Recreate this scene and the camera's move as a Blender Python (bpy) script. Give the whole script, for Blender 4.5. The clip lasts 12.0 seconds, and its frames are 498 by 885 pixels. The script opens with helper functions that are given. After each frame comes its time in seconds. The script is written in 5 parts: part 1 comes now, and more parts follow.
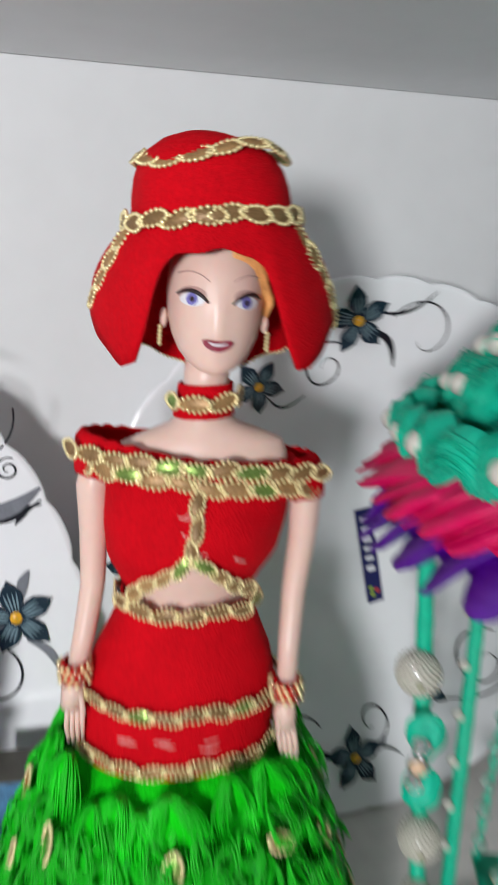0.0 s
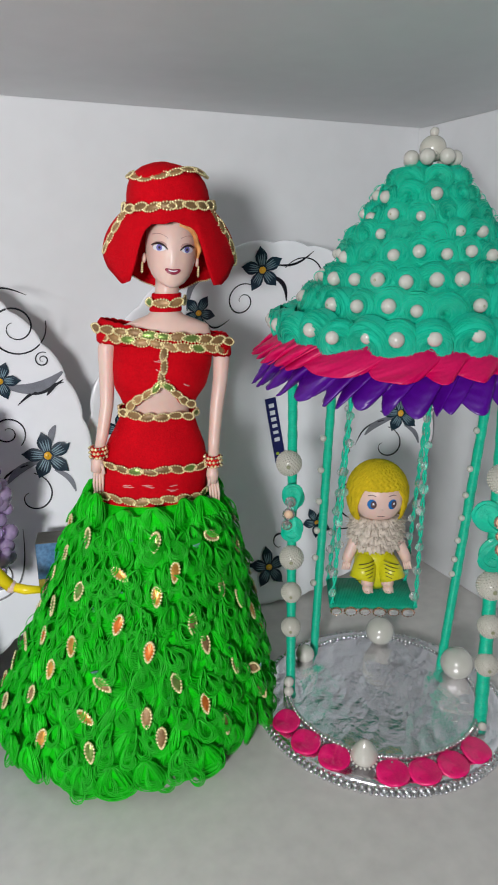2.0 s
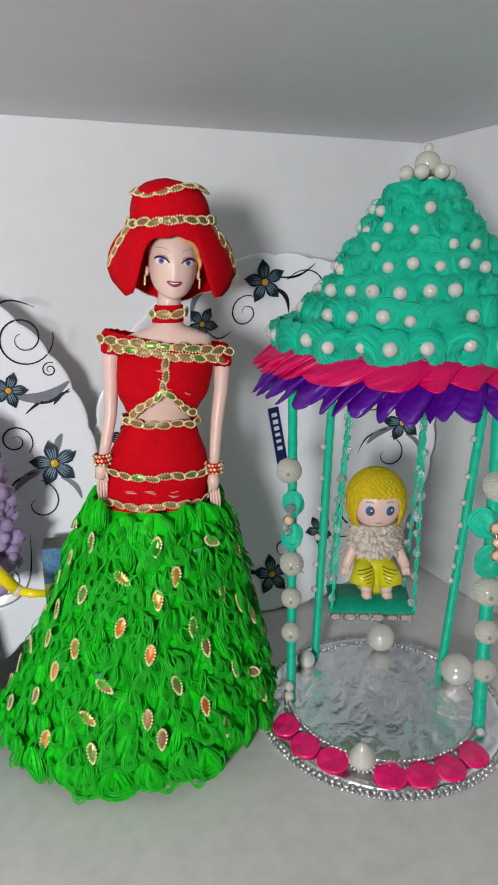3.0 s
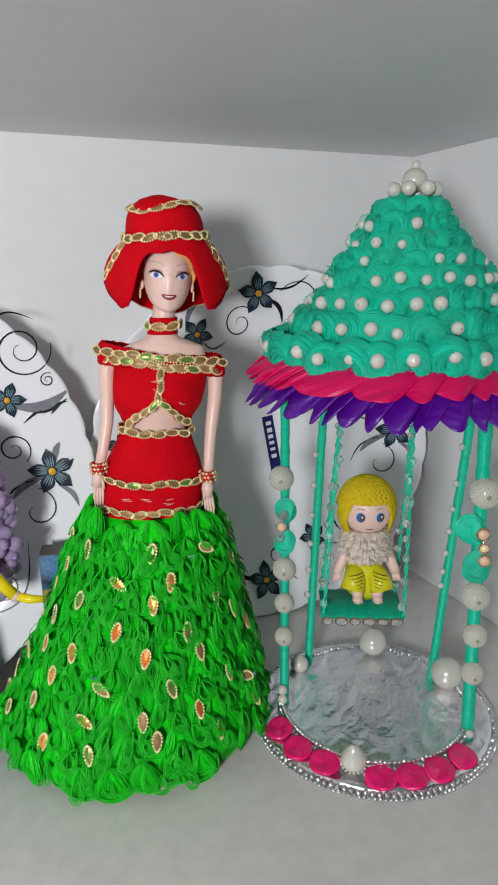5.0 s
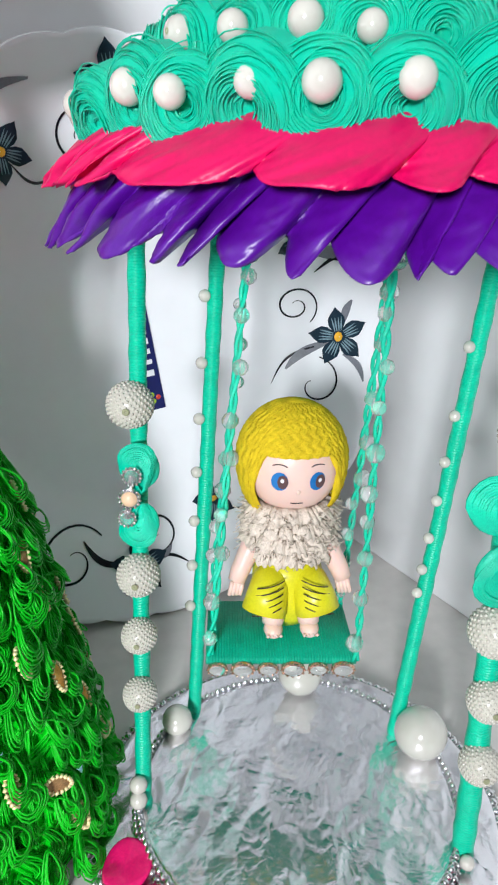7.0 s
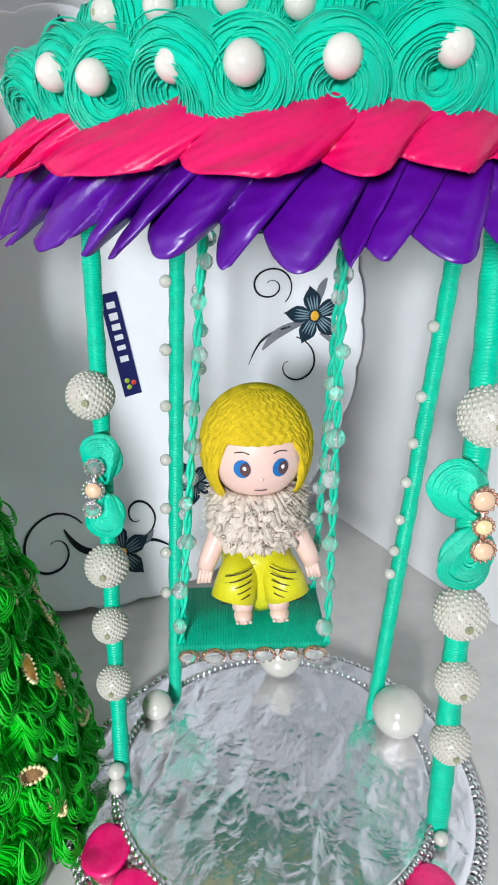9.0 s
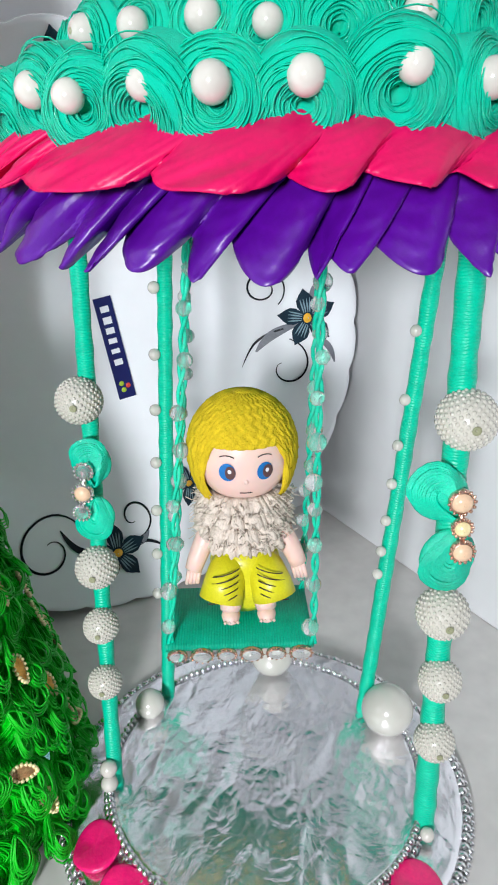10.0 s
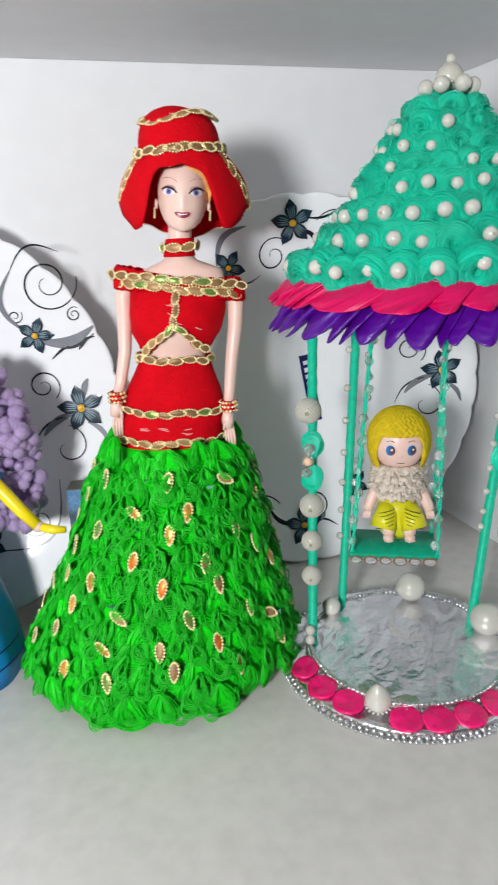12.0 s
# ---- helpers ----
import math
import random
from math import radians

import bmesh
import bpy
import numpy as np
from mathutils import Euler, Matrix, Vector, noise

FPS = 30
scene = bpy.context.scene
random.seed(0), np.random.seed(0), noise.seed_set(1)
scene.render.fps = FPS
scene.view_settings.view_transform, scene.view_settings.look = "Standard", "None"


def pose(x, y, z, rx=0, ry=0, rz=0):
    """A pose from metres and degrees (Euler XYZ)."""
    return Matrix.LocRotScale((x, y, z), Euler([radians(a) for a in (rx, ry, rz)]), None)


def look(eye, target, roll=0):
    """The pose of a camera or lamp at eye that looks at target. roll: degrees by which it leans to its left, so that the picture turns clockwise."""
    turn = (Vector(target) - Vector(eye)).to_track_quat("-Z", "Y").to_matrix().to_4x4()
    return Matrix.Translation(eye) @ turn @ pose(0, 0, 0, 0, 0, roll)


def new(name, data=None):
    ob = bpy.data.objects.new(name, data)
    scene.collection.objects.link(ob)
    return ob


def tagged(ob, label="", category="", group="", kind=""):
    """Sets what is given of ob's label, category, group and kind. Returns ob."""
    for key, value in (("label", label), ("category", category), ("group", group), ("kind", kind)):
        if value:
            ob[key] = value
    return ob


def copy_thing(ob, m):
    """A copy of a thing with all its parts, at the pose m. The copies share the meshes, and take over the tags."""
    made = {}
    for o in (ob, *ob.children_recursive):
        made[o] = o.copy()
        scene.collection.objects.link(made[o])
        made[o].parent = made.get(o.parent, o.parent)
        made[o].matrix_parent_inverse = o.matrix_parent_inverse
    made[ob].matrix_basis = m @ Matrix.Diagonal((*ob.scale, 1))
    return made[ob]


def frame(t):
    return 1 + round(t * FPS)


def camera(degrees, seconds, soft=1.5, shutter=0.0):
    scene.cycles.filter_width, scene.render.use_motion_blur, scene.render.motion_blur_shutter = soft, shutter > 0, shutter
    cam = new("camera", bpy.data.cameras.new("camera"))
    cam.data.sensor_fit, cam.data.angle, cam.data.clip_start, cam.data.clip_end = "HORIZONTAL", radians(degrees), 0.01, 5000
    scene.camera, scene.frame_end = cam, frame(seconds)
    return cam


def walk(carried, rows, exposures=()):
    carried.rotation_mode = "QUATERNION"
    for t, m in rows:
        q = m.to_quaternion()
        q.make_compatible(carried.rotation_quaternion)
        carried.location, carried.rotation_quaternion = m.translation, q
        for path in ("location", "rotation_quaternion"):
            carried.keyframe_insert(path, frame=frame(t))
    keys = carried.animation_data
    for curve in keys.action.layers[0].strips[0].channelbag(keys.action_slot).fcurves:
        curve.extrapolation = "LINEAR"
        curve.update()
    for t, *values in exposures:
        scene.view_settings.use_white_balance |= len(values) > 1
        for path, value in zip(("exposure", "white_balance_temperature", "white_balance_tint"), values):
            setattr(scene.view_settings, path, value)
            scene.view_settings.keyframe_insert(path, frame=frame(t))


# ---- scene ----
cam = camera(40.95, 12.0, soft=1.9, shutter=0.5)
# seconds, place in metres, turn in degrees
ROWS = [
    (0.0, 0.0010, 0.0030, 0.2855, 75.60, 0.65, -20.75),
    (0.5, -0.0300, -0.0840, 0.2790, 73.85, 1.25, -27.86),
    (1.0, -0.0390, -0.1359, 0.2858, 72.95, 0.53, -25.38),
    (1.5, -0.0525, -0.1616, 0.2830, 73.56, 0.38, -24.50),
    (2.0, -0.0584, -0.1671, 0.2792, 73.58, 0.50, -24.98),
    (2.5, -0.0535, -0.1747, 0.2804, 74.22, 0.67, -25.47),
    (3.0, -0.0564, -0.1779, 0.2796, 74.55, 0.72, -24.04),
    (5.0, -0.0572, -0.1871, 0.2833, 75.09, 0.78, -24.22),
    (5.5, -0.0349, -0.1614, 0.2723, 72.00, 1.24, -25.52),
    (6.0, 0.0223, -0.0835, 0.2473, 71.78, -1.08, -28.93),
    (6.5, 0.0553, -0.0384, 0.2211, 70.37, -1.51, -30.47),
    (7.0, 0.0533, -0.0299, 0.2179, 69.75, -1.14, -29.63),
    (7.5, 0.0639, -0.0269, 0.2137, 67.32, -0.24, -30.70),
    (9.5, 0.0666, -0.0359, 0.2226, 67.79, 0.60, -30.03),
    (10.0, 0.0697, -0.0390, 0.2234, 67.58, 0.90, -29.81),
    (10.5, 0.0583, -0.0587, 0.2257, 69.22, 1.66, -28.77),
    (11.0, 0.0164, -0.1225, 0.2354, 71.67, 1.13, -25.90),
    (11.5, -0.0098, -0.1759, 0.2523, 72.31, 2.15, -20.60),
    (12.0, -0.0273, -0.1893, 0.2554, 72.75, 2.55, -18.23),
]
EXPOSURES = [(0.0, -0.46, 6500, 10), (0.5, -0.54, 6500, 10), (2.5, -0.59, 6500, 10.5), (5.0, -0.59, 6500, 10), (5.5, -0.44, 6450, 10), (6.0, 0.04, 6350, 10), (6.5, 0.26, 6320, 10.5), (7.5, 0.28, 6300, 10.5), (9.5, 0.25, 6270, 10.5), (10.5, 0.21, 6300, 11.5), (11.0, 0.06, 6480, 10.5), (12.0, -0.16, 6500, 10)]
walk(cam, [(t, pose(x, y, z, rx, ry, rz)) for t, x, y, z, rx, ry, rz in ROWS], EXPOSURES)

# ---- light: a room lamp in front of the shelf on its open side, and a dim unseen fill added overhead ----
world = bpy.data.worlds.new("room_air")
scene.world = world
world.use_nodes = True
world.node_tree.nodes["Background"].inputs[0].default_value = (0.9, 0.95, 1.0, 1)
world.node_tree.nodes["Background"].inputs[1].default_value = 0.03


def area_lamp(name, eye, target, size, watts, colour):
    lamp = bpy.data.lights.new(name, "AREA")
    lamp.shape, lamp.size, lamp.energy, lamp.color = "DISK", size, watts, colour
    ob = new(name, lamp)
    ob.matrix_world = look(eye, target)
    return ob


area_lamp("key_lamp", (-0.34, -0.42, 0.300), (0.04, 0.20, 0.18), 0.11, 6.3, (0.975, 0.985, 1.0))
# added soft fill from above the open side, no actual fitting
area_lamp("ceiling_lamp", (0.0, -0.75, 0.72), (0.0, -0.70, 0.0), 0.7, 0.14, (0.95, 0.98, 1.0))

# ---- materials ----


def material(name, colour, rough=0.5, metal=0.0, vary=0.15, scale=60.0, bump=0.0, bump_scale=300.0, coat=0.0, sheen=0.0,
             transmission=0.0, subsurface=0.0, per_piece=0.0, wave=None, ior=1.45, alpha=1.0, spec=0.5):
    """A surface with two scales of variation in colour, a fine relief, and a shift from piece to piece."""
    m = bpy.data.materials.new(name)
    m.use_nodes = True
    nt = m.node_tree
    b = nt.nodes["Principled BSDF"]
    tc = nt.nodes.new("ShaderNodeTexCoord")
    n1, n2 = nt.nodes.new("ShaderNodeTexNoise"), nt.nodes.new("ShaderNodeTexNoise")
    n1.inputs["Scale"].default_value, n2.inputs["Scale"].default_value = scale, scale * 9
    n1.inputs["Detail"].default_value = 4
    add = nt.nodes.new("ShaderNodeMath")
    add.operation = "ADD"
    ramp = nt.nodes.new("ShaderNodeMapRange")
    ramp.inputs["From Min"].default_value, ramp.inputs["From Max"].default_value = 0.6, 1.4
    ramp.inputs["To Min"].default_value, ramp.inputs["To Max"].default_value = 1 - vary, 1 + vary
    hsv = nt.nodes.new("ShaderNodeHueSaturation")
    hsv.inputs["Color"].default_value = (*colour, 1)
    for n in (n1, n2):
        nt.links.new(tc.outputs["Object"], n.inputs["Vector"])
    nt.links.new(n1.outputs["Fac"], add.inputs[0])
    nt.links.new(n2.outputs["Fac"], add.inputs[1])
    nt.links.new(add.outputs[0], ramp.inputs["Value"])
    value = ramp.outputs[0]
    if per_piece:
        info, mr, mul = nt.nodes.new("ShaderNodeObjectInfo"), nt.nodes.new("ShaderNodeMapRange"), nt.nodes.new("ShaderNodeMath")
        mr.inputs["To Min"].default_value, mr.inputs["To Max"].default_value = 1 - per_piece, 1 + per_piece
        mul.operation = "MULTIPLY"
        nt.links.new(info.outputs["Random"], mr.inputs["Value"])
        nt.links.new(mr.outputs[0], mul.inputs[0])
        nt.links.new(value, mul.inputs[1])
        value = mul.outputs[0]
    nt.links.new(value, hsv.inputs["Value"])
    nt.links.new(hsv.outputs[0], b.inputs["Base Color"])
    b.inputs["Roughness"].default_value, b.inputs["Metallic"].default_value = rough, metal
    b.inputs["Coat Weight"].default_value, b.inputs["Sheen Weight"].default_value = coat, sheen
    b.inputs["Transmission Weight"].default_value, b.inputs["IOR"].default_value = transmission, ior
    b.inputs["Subsurface Weight"].default_value = subsurface
    b.inputs["Subsurface Scale"].default_value = 0.004
    b.inputs["Specular IOR Level"].default_value = spec
    if bump or wave:
        bp = nt.nodes.new("ShaderNodeBump")
        bp.inputs["Distance"].default_value = 0.001
        if wave:
            w = nt.nodes.new("ShaderNodeTexWave")
            w.bands_direction = wave[0]
            w.inputs["Scale"].default_value, w.inputs["Distortion"].default_value = wave[1], wave[2]
            bp.inputs["Strength"].default_value = wave[3]
            nt.links.new(tc.outputs["Object"], w.inputs["Vector"])
            nt.links.new(w.outputs["Fac"], bp.inputs["Height"])
        else:
            n3 = nt.nodes.new("ShaderNodeTexNoise")
            n3.inputs["Scale"].default_value, n3.inputs["Detail"].default_value = bump_scale, 5
            bp.inputs["Strength"].default_value = bump
            nt.links.new(tc.outputs["Object"], n3.inputs["Vector"])
            nt.links.new(n3.outputs["Fac"], bp.inputs["Height"])
        nt.links.new(bp.outputs[0], b.inputs["Normal"])
    return m


WALL = material("painted_board", (0.785, 0.79, 0.80), 0.55, vary=0.03, scale=6, bump=0.05, bump_scale=60)
ENCLOSURE = material("enclosure_grey", (0.30, 0.30, 0.31), 0.8, vary=0.05, scale=3)
SHELF = material("shelf_laminate", (0.655, 0.632, 0.605), 0.4, vary=0.10, scale=11, bump=0.05, bump_scale=40)
PORCELAIN = material("porcelain", (0.90, 0.91, 0.94), 0.12, vary=0.02, scale=12, coat=0.6)
INK = material("ink", (0.012, 0.013, 0.018), 0.25, vary=0.2, scale=150)
INK_GREY = material("grey_print", (0.20, 0.21, 0.24), 0.25, vary=0.2, scale=150)
NAVY = material("navy_petal", (0.016, 0.032, 0.05), 0.22, vary=0.25, scale=180)
PALE_BLUE = material("pale_stripe", (0.19, 0.29, 0.34), 0.25, vary=0.1)
YELLOW_DOT = material("flower_heart", (0.85, 0.45, 0.03), 0.3, vary=0.15)
STICKER = material("sticker_blue", (0.012, 0.015, 0.10), 0.3, vary=0.1)
PAPER_WHITE = material("print_white", (0.75, 0.76, 0.8), 0.5, vary=0.03)
PRINT_GREEN = material("print_green", (0.35, 0.5, 0.03), 0.4)
PRINT_RED = material("print_red", (0.6, 0.05, 0.03), 0.4)
SKIN = material("doll_plastic", (0.80, 0.56, 0.48), 0.36, vary=0.03, scale=40, subsurface=0.15)
HAIR = material("doll_hair", (0.78, 0.36, 0.12), 0.45, vary=0.25, scale=300, bump=0.4, bump_scale=800)
LIPS = material("lip_paint", (0.28, 0.03, 0.06), 0.28)
EYE_WHITE = material("eye_white", (0.80, 0.80, 0.84), 0.3, vary=0.02)
IRIS = material("iris_paint", (0.20, 0.18, 0.50), 0.25, vary=0.2, scale=500)
EYE_BLUE = material("blue_eye_paint", (0.02, 0.16, 0.45), 0.25, vary=0.2, scale=500)
LASH = material("lash_paint", (0.03, 0.018, 0.02), 0.4)
EYE_BROWN = material("pupil_paint", (0.10, 0.05, 0.05), 0.3)
LID = material("lid_paint", (0.50, 0.30, 0.27), 0.4)
VELVET = material("red_velvet", (0.60, 0.0010, 0.008), 0.8, vary=0.18, scale=90, bump=0.6, bump_scale=1600, spec=0.12)
GOLD = material("gold_leaf", (0.34, 0.20, 0.085), 0.45, metal=0.2, vary=0.45, scale=260, per_piece=0.3)
GOLD_BEAD = material("gold_bead", (0.98, 0.84, 0.46), 0.2, metal=0.25, vary=0.15, scale=300)
GOLD_BRIGHT = material("bright_gold_leaf", (0.78, 0.38, 0.08), 0.3, metal=0.5, vary=0.35, scale=260, per_piece=0.2)
ORANGE_LEAF = material("orange_foil_leaf", (0.78, 0.20, 0.03), 0.35, metal=0.3, vary=0.3, scale=260, per_piece=0.2)
GLUE = material("dried_glue", (0.75, 0.35, 0.33), 0.12, vary=0.1, coat=0.8)
OLIVE = material("green_foil_leaf", (0.24, 0.36, 0.09), 0.3, metal=0.6, vary=0.4, scale=260)
GREEN_YARN = material("green_yarn", (0.006, 0.65, 0.012), 0.33, vary=0.2, scale=200, bump=0.4, bump_scale=2200, per_piece=0.2, spec=0.45)
GREEN_UNDER = material("green_lining", (0.004, 0.60, 0.007), 0.7, vary=0.3, scale=150, bump=0.8, bump_scale=900, spec=0.1)
HOLO = material("holographic_flake", (0.35, 0.75, 0.75), 0.15, metal=0.9, vary=0.4, scale=200)
TEAL_YARN = material("teal_yarn", (0.004, 0.62, 0.40), 0.20, vary=0.18, scale=220, bump=0.5, bump_scale=2500, per_piece=0.12, spec=0.8)
TEAL_UNDER = material("teal_backing", (0.004, 0.60, 0.39), 0.45, vary=0.22, scale=150, bump=0.5, bump_scale=1500, spec=0.35)
TEAL_WRAP = material("teal_yarn_wrap", (0.003, 0.54, 0.33), 0.38, vary=0.2, scale=260, wave=("Z", 330.0, 5.0, 0.3), spec=0.45)
TEAL_SEAT = material("teal_thread_seat", (0.002, 0.36, 0.22), 0.45, vary=0.22, scale=200, wave=("X", 330.0, 1.8, 0.4), spec=0.3)
PEARL = material("pearl", (0.60, 0.58, 0.52), 0.17, vary=0.05, scale=80, coat=1.0, per_piece=0.06, spec=0.7)
PEARL_DULL = material("beaded_pearl", (0.56, 0.54, 0.47), 0.22, vary=0.08, scale=200, coat=0.6, per_piece=0.05)
HOLE = material("bead_hole", (0.28, 0.29, 0.17), 0.7)
CRYSTAL = material("clear_bead", (0.90, 0.93, 0.92), 0.05, vary=0.02, transmission=0.8, ior=1.4)
PINK = material("pink_satin", (0.62, 0.0010, 0.095), 0.40, vary=0.12, scale=70, bump=0.06, bump_scale=2600, spec=0.45)
PURPLE = material("purple_satin", (0.080, 0.0012, 0.25), 0.36, vary=0.18, scale=70, bump=0.06, bump_scale=2600, spec=0.7)
PETAL = material("pink_petal", (0.85, 0.006, 0.16), 0.25, vary=0.12, scale=120, bump=0.5, bump_scale=260, per_piece=0.06, coat=0.4)


def foil_material():
    """Aluminium foil with sharp creases at two scales."""
    m = bpy.data.materials.new("crumpled_foil")
    m.use_nodes = True
    nt = m.node_tree
    b = nt.nodes["Principled BSDF"]
    b.inputs["Base Color"].default_value = (0.90, 0.89, 0.93, 1)
    b.inputs["Metallic"].default_value, b.inputs["Roughness"].default_value = 1.0, 0.27
    tc = nt.nodes.new("ShaderNodeTexCoord")
    warp = nt.nodes.new("ShaderNodeTexNoise")
    warp.inputs["Scale"].default_value, warp.inputs["Detail"].default_value = 45, 3
    mix = nt.nodes.new("ShaderNodeMixRGB")
    mix.inputs["Fac"].default_value = 0.03
    nt.links.new(tc.outputs["Object"], warp.inputs["Vector"])
    nt.links.new(tc.outputs["Object"], mix.inputs[1])
    nt.links.new(warp.outputs["Color"], mix.inputs[2])
    last = None
    for scale, strength, dist in ((70, 0.22, 0.0025), (190, 0.25, 0.0010), (480, 0.18, 0.0005)):
        v = nt.nodes.new("ShaderNodeTexVoronoi")
        v.feature = "F1"
        v.inputs["Scale"].default_value = scale
        bp = nt.nodes.new("ShaderNodeBump")
        bp.inputs["Strength"].default_value, bp.inputs["Distance"].default_value = strength, dist
        nt.links.new(mix.outputs[0], v.inputs["Vector"])
        nt.links.new(v.outputs["Distance"], bp.inputs["Height"])
        if last:
            nt.links.new(last.outputs[0], bp.inputs["Normal"])
        last = bp
    nt.links.new(last.outputs[0], b.inputs["Normal"])
    return m


FOIL = foil_material()
SILVER = material("silver_bead", (0.75, 0.75, 0.76), 0.18, metal=0.95, vary=0.15, scale=300)
ROSE_GOLD = material("rose_gold", (0.72, 0.47, 0.36), 0.22, metal=0.9, vary=0.15, scale=300)
CABOCHON = material("peach_stone", (0.80, 0.55, 0.36), 0.25, vary=0.12, scale=200, coat=0.6)
KNIT = material("yellow_knit", (0.66, 0.48, 0.015), 0.8, vary=0.2, scale=300, bump=0.6, bump_scale=1500, spec=0.2)
SHORTS = material("yellow_print_cloth", (0.66, 0.62, 0.015), 0.35, vary=0.12, scale=150)
LACE = material("cream_lace", (0.68, 0.59, 0.50), 0.35, vary=0.25, scale=400, bump=0.6, bump_scale=1400)
BABY_SKIN = material("baby_doll_plastic", (0.80, 0.56, 0.49), 0.4, vary=0.02, scale=40, subsurface=0.15)
LILAC = material("lilac_curls", (0.66, 0.50, 0.80), 0.22, vary=0.18, scale=60, coat=0.5, transmission=0.55, ior=1.2)
YELLOW_PLASTIC = material("yellow_plastic", (0.85, 0.66, 0.01), 0.3, vary=0.05, scale=60)
BLUE_CLOTH = material("blue_cloth", (0.008, 0.25, 0.66), 0.4, vary=0.1, scale=60, bump=0.2, bump_scale=600)
BLUE_PRINT = material("blue_print", (0.07, 0.18, 0.33), 0.2, vary=0.5, scale=50)
OCHRE_PRINT = material("ochre_print", (0.30, 0.24, 0.04), 0.2, vary=0.5, scale=60)
SHADE_CARD = material("shade_card", (0.10, 0.095, 0.08), 0.5, vary=0.2, scale=40)

# ---- mesh helpers ----


class Geo:
    """Points and faces of one mesh, each face with the number of its material."""

    def __init__(self):
        self.v, self.f, self.k = [], [], []

    def add(self, verts, faces, k=0, m=None):
        n = len(self.v)
        self.v += [tuple(m @ Vector(p)) for p in verts] if m is not None else [tuple(p) for p in verts]
        self.f += [tuple(i + n for i in f) for f in faces]
        self.k += [k] * len(faces)
        return self

    def grid(self, rows, k=0, m=None, round_u=True, caps=False):
        """Skin over rows of points."""
        nu, nv = len(rows[0]), len(rows)
        faces = []
        for j in range(nv - 1):
            for i in range(nu if round_u else nu - 1):
                a, b = j * nu + i, j * nu + (i + 1) % nu
                faces.append((a, b, b + nu, a + nu))
        if caps:
            faces += [tuple(range(nu))[::-1], tuple(range((nv - 1) * nu, nv * nu))]
        return self.add([p for r in rows for p in r], faces, k, m)

    def lathe(self, profile, n=32, k=0, m=None, sx=1.0, sy=1.0, caps=False):
        return self.grid([[(r * sx * math.cos(2 * math.pi * i / n), r * sy * math.sin(2 * math.pi * i / n), z) for i in range(n)] for r, z in profile], k, m, True, caps)

    def ball(self, c, r, n=12, h=8, k=0, s=(1, 1, 1), m=None):
        rows = []
        for j in range(h + 1):
            a = math.pi * (0.02 + 0.96 * j / h) - math.pi / 2
            rows.append([(c[0] + s[0] * r * math.cos(a) * math.cos(2 * math.pi * i / n), c[1] + s[1] * r * math.cos(a) * math.sin(2 * math.pi * i / n), c[2] + s[2] * r * math.sin(a)) for i in range(n)])
        return self.grid(rows, k, m, True, True)

    def bead(self, c, r, k=0, m=None):
        """A tiny bead of eight faces."""
        x, y, z = c
        v = [(x + r, y, z), (x, y + r, z), (x - r, y, z), (x, y - r, z), (x, y, z + r), (x, y, z - r)]
        return self.add(v, [(0, 1, 4), (1, 2, 4), (2, 3, 4), (3, 0, 4), (1, 0, 5), (2, 1, 5), (3, 2, 5), (0, 3, 5)], k, m)

    def tube(self, path, r, n=6, k=0, closed=False, m=None):
        pts = [Vector(p) for p in path]
        rs = r if isinstance(r, (list, tuple)) else [r] * len(pts)
        rows, side = [], None
        for i, p in enumerate(pts):
            a = pts[i - 1] if (i or closed) else p
            b = pts[(i + 1) % len(pts)] if (i < len(pts) - 1 or closed) else p
            t = (b - a).normalized()
            if side is None:
                side = t.orthogonal().normalized()
            side = (side - t * side.dot(t)).normalized()
            up = t.cross(side)
            rows.append([p + rs[i] * (math.cos(2 * math.pi * j / n) * side + math.sin(2 * math.pi * j / n) * up) for j in range(n)])
        if closed:
            rows.append(rows[0])
        return self.grid(rows, k, m, True, not closed)

    def box(self, lo, hi, k=0, m=None):
        (x0, y0, z0), (x1, y1, z1) = lo, hi
        v = [(x0, y0, z0), (x1, y0, z0), (x1, y1, z0), (x0, y1, z0), (x0, y0, z1), (x1, y0, z1), (x1, y1, z1), (x0, y1, z1)]
        return self.add(v, [(3, 2, 1, 0), (4, 5, 6, 7), (0, 1, 5, 4), (1, 2, 6, 5), (2, 3, 7, 6), (3, 0, 4, 7)], k, m)

    def mesh(self, name, mats, smooth=True):
        me = bpy.data.meshes.new(name)
        me.from_pydata(self.v, [], self.f)
        for mt in mats if isinstance(mats, (list, tuple)) else [mats]:
            me.materials.append(mt)
        me.polygons.foreach_set("material_index", self.k)
        me.polygons.foreach_set("use_smooth", [smooth] * len(self.f))
        me.update()
        return me


def part(name, geo, mats, parent=None, label="", m=None, smooth=True):
    """One mesh object; geo is a Geo or a mesh that is shared between alike pieces."""
    me = geo.mesh(name, mats, smooth) if isinstance(geo, Geo) else geo
    ob = new(name, me)
    if parent is not None:
        ob.parent = parent
    if m is not None:
        ob.matrix_basis = m
    return tagged(ob, label)


def thing(name, label, category, m, group="", kind=""):
    ob = new(name)
    ob.empty_display_size = 0.02
    ob.matrix_basis = m
    return tagged(ob, label, category, group, kind)


def bevelled(ob, width):
    mod = ob.modifiers.new("edge", "BEVEL")
    mod.width, mod.segments, mod.limit_method = width, 2, "ANGLE"
    return ob


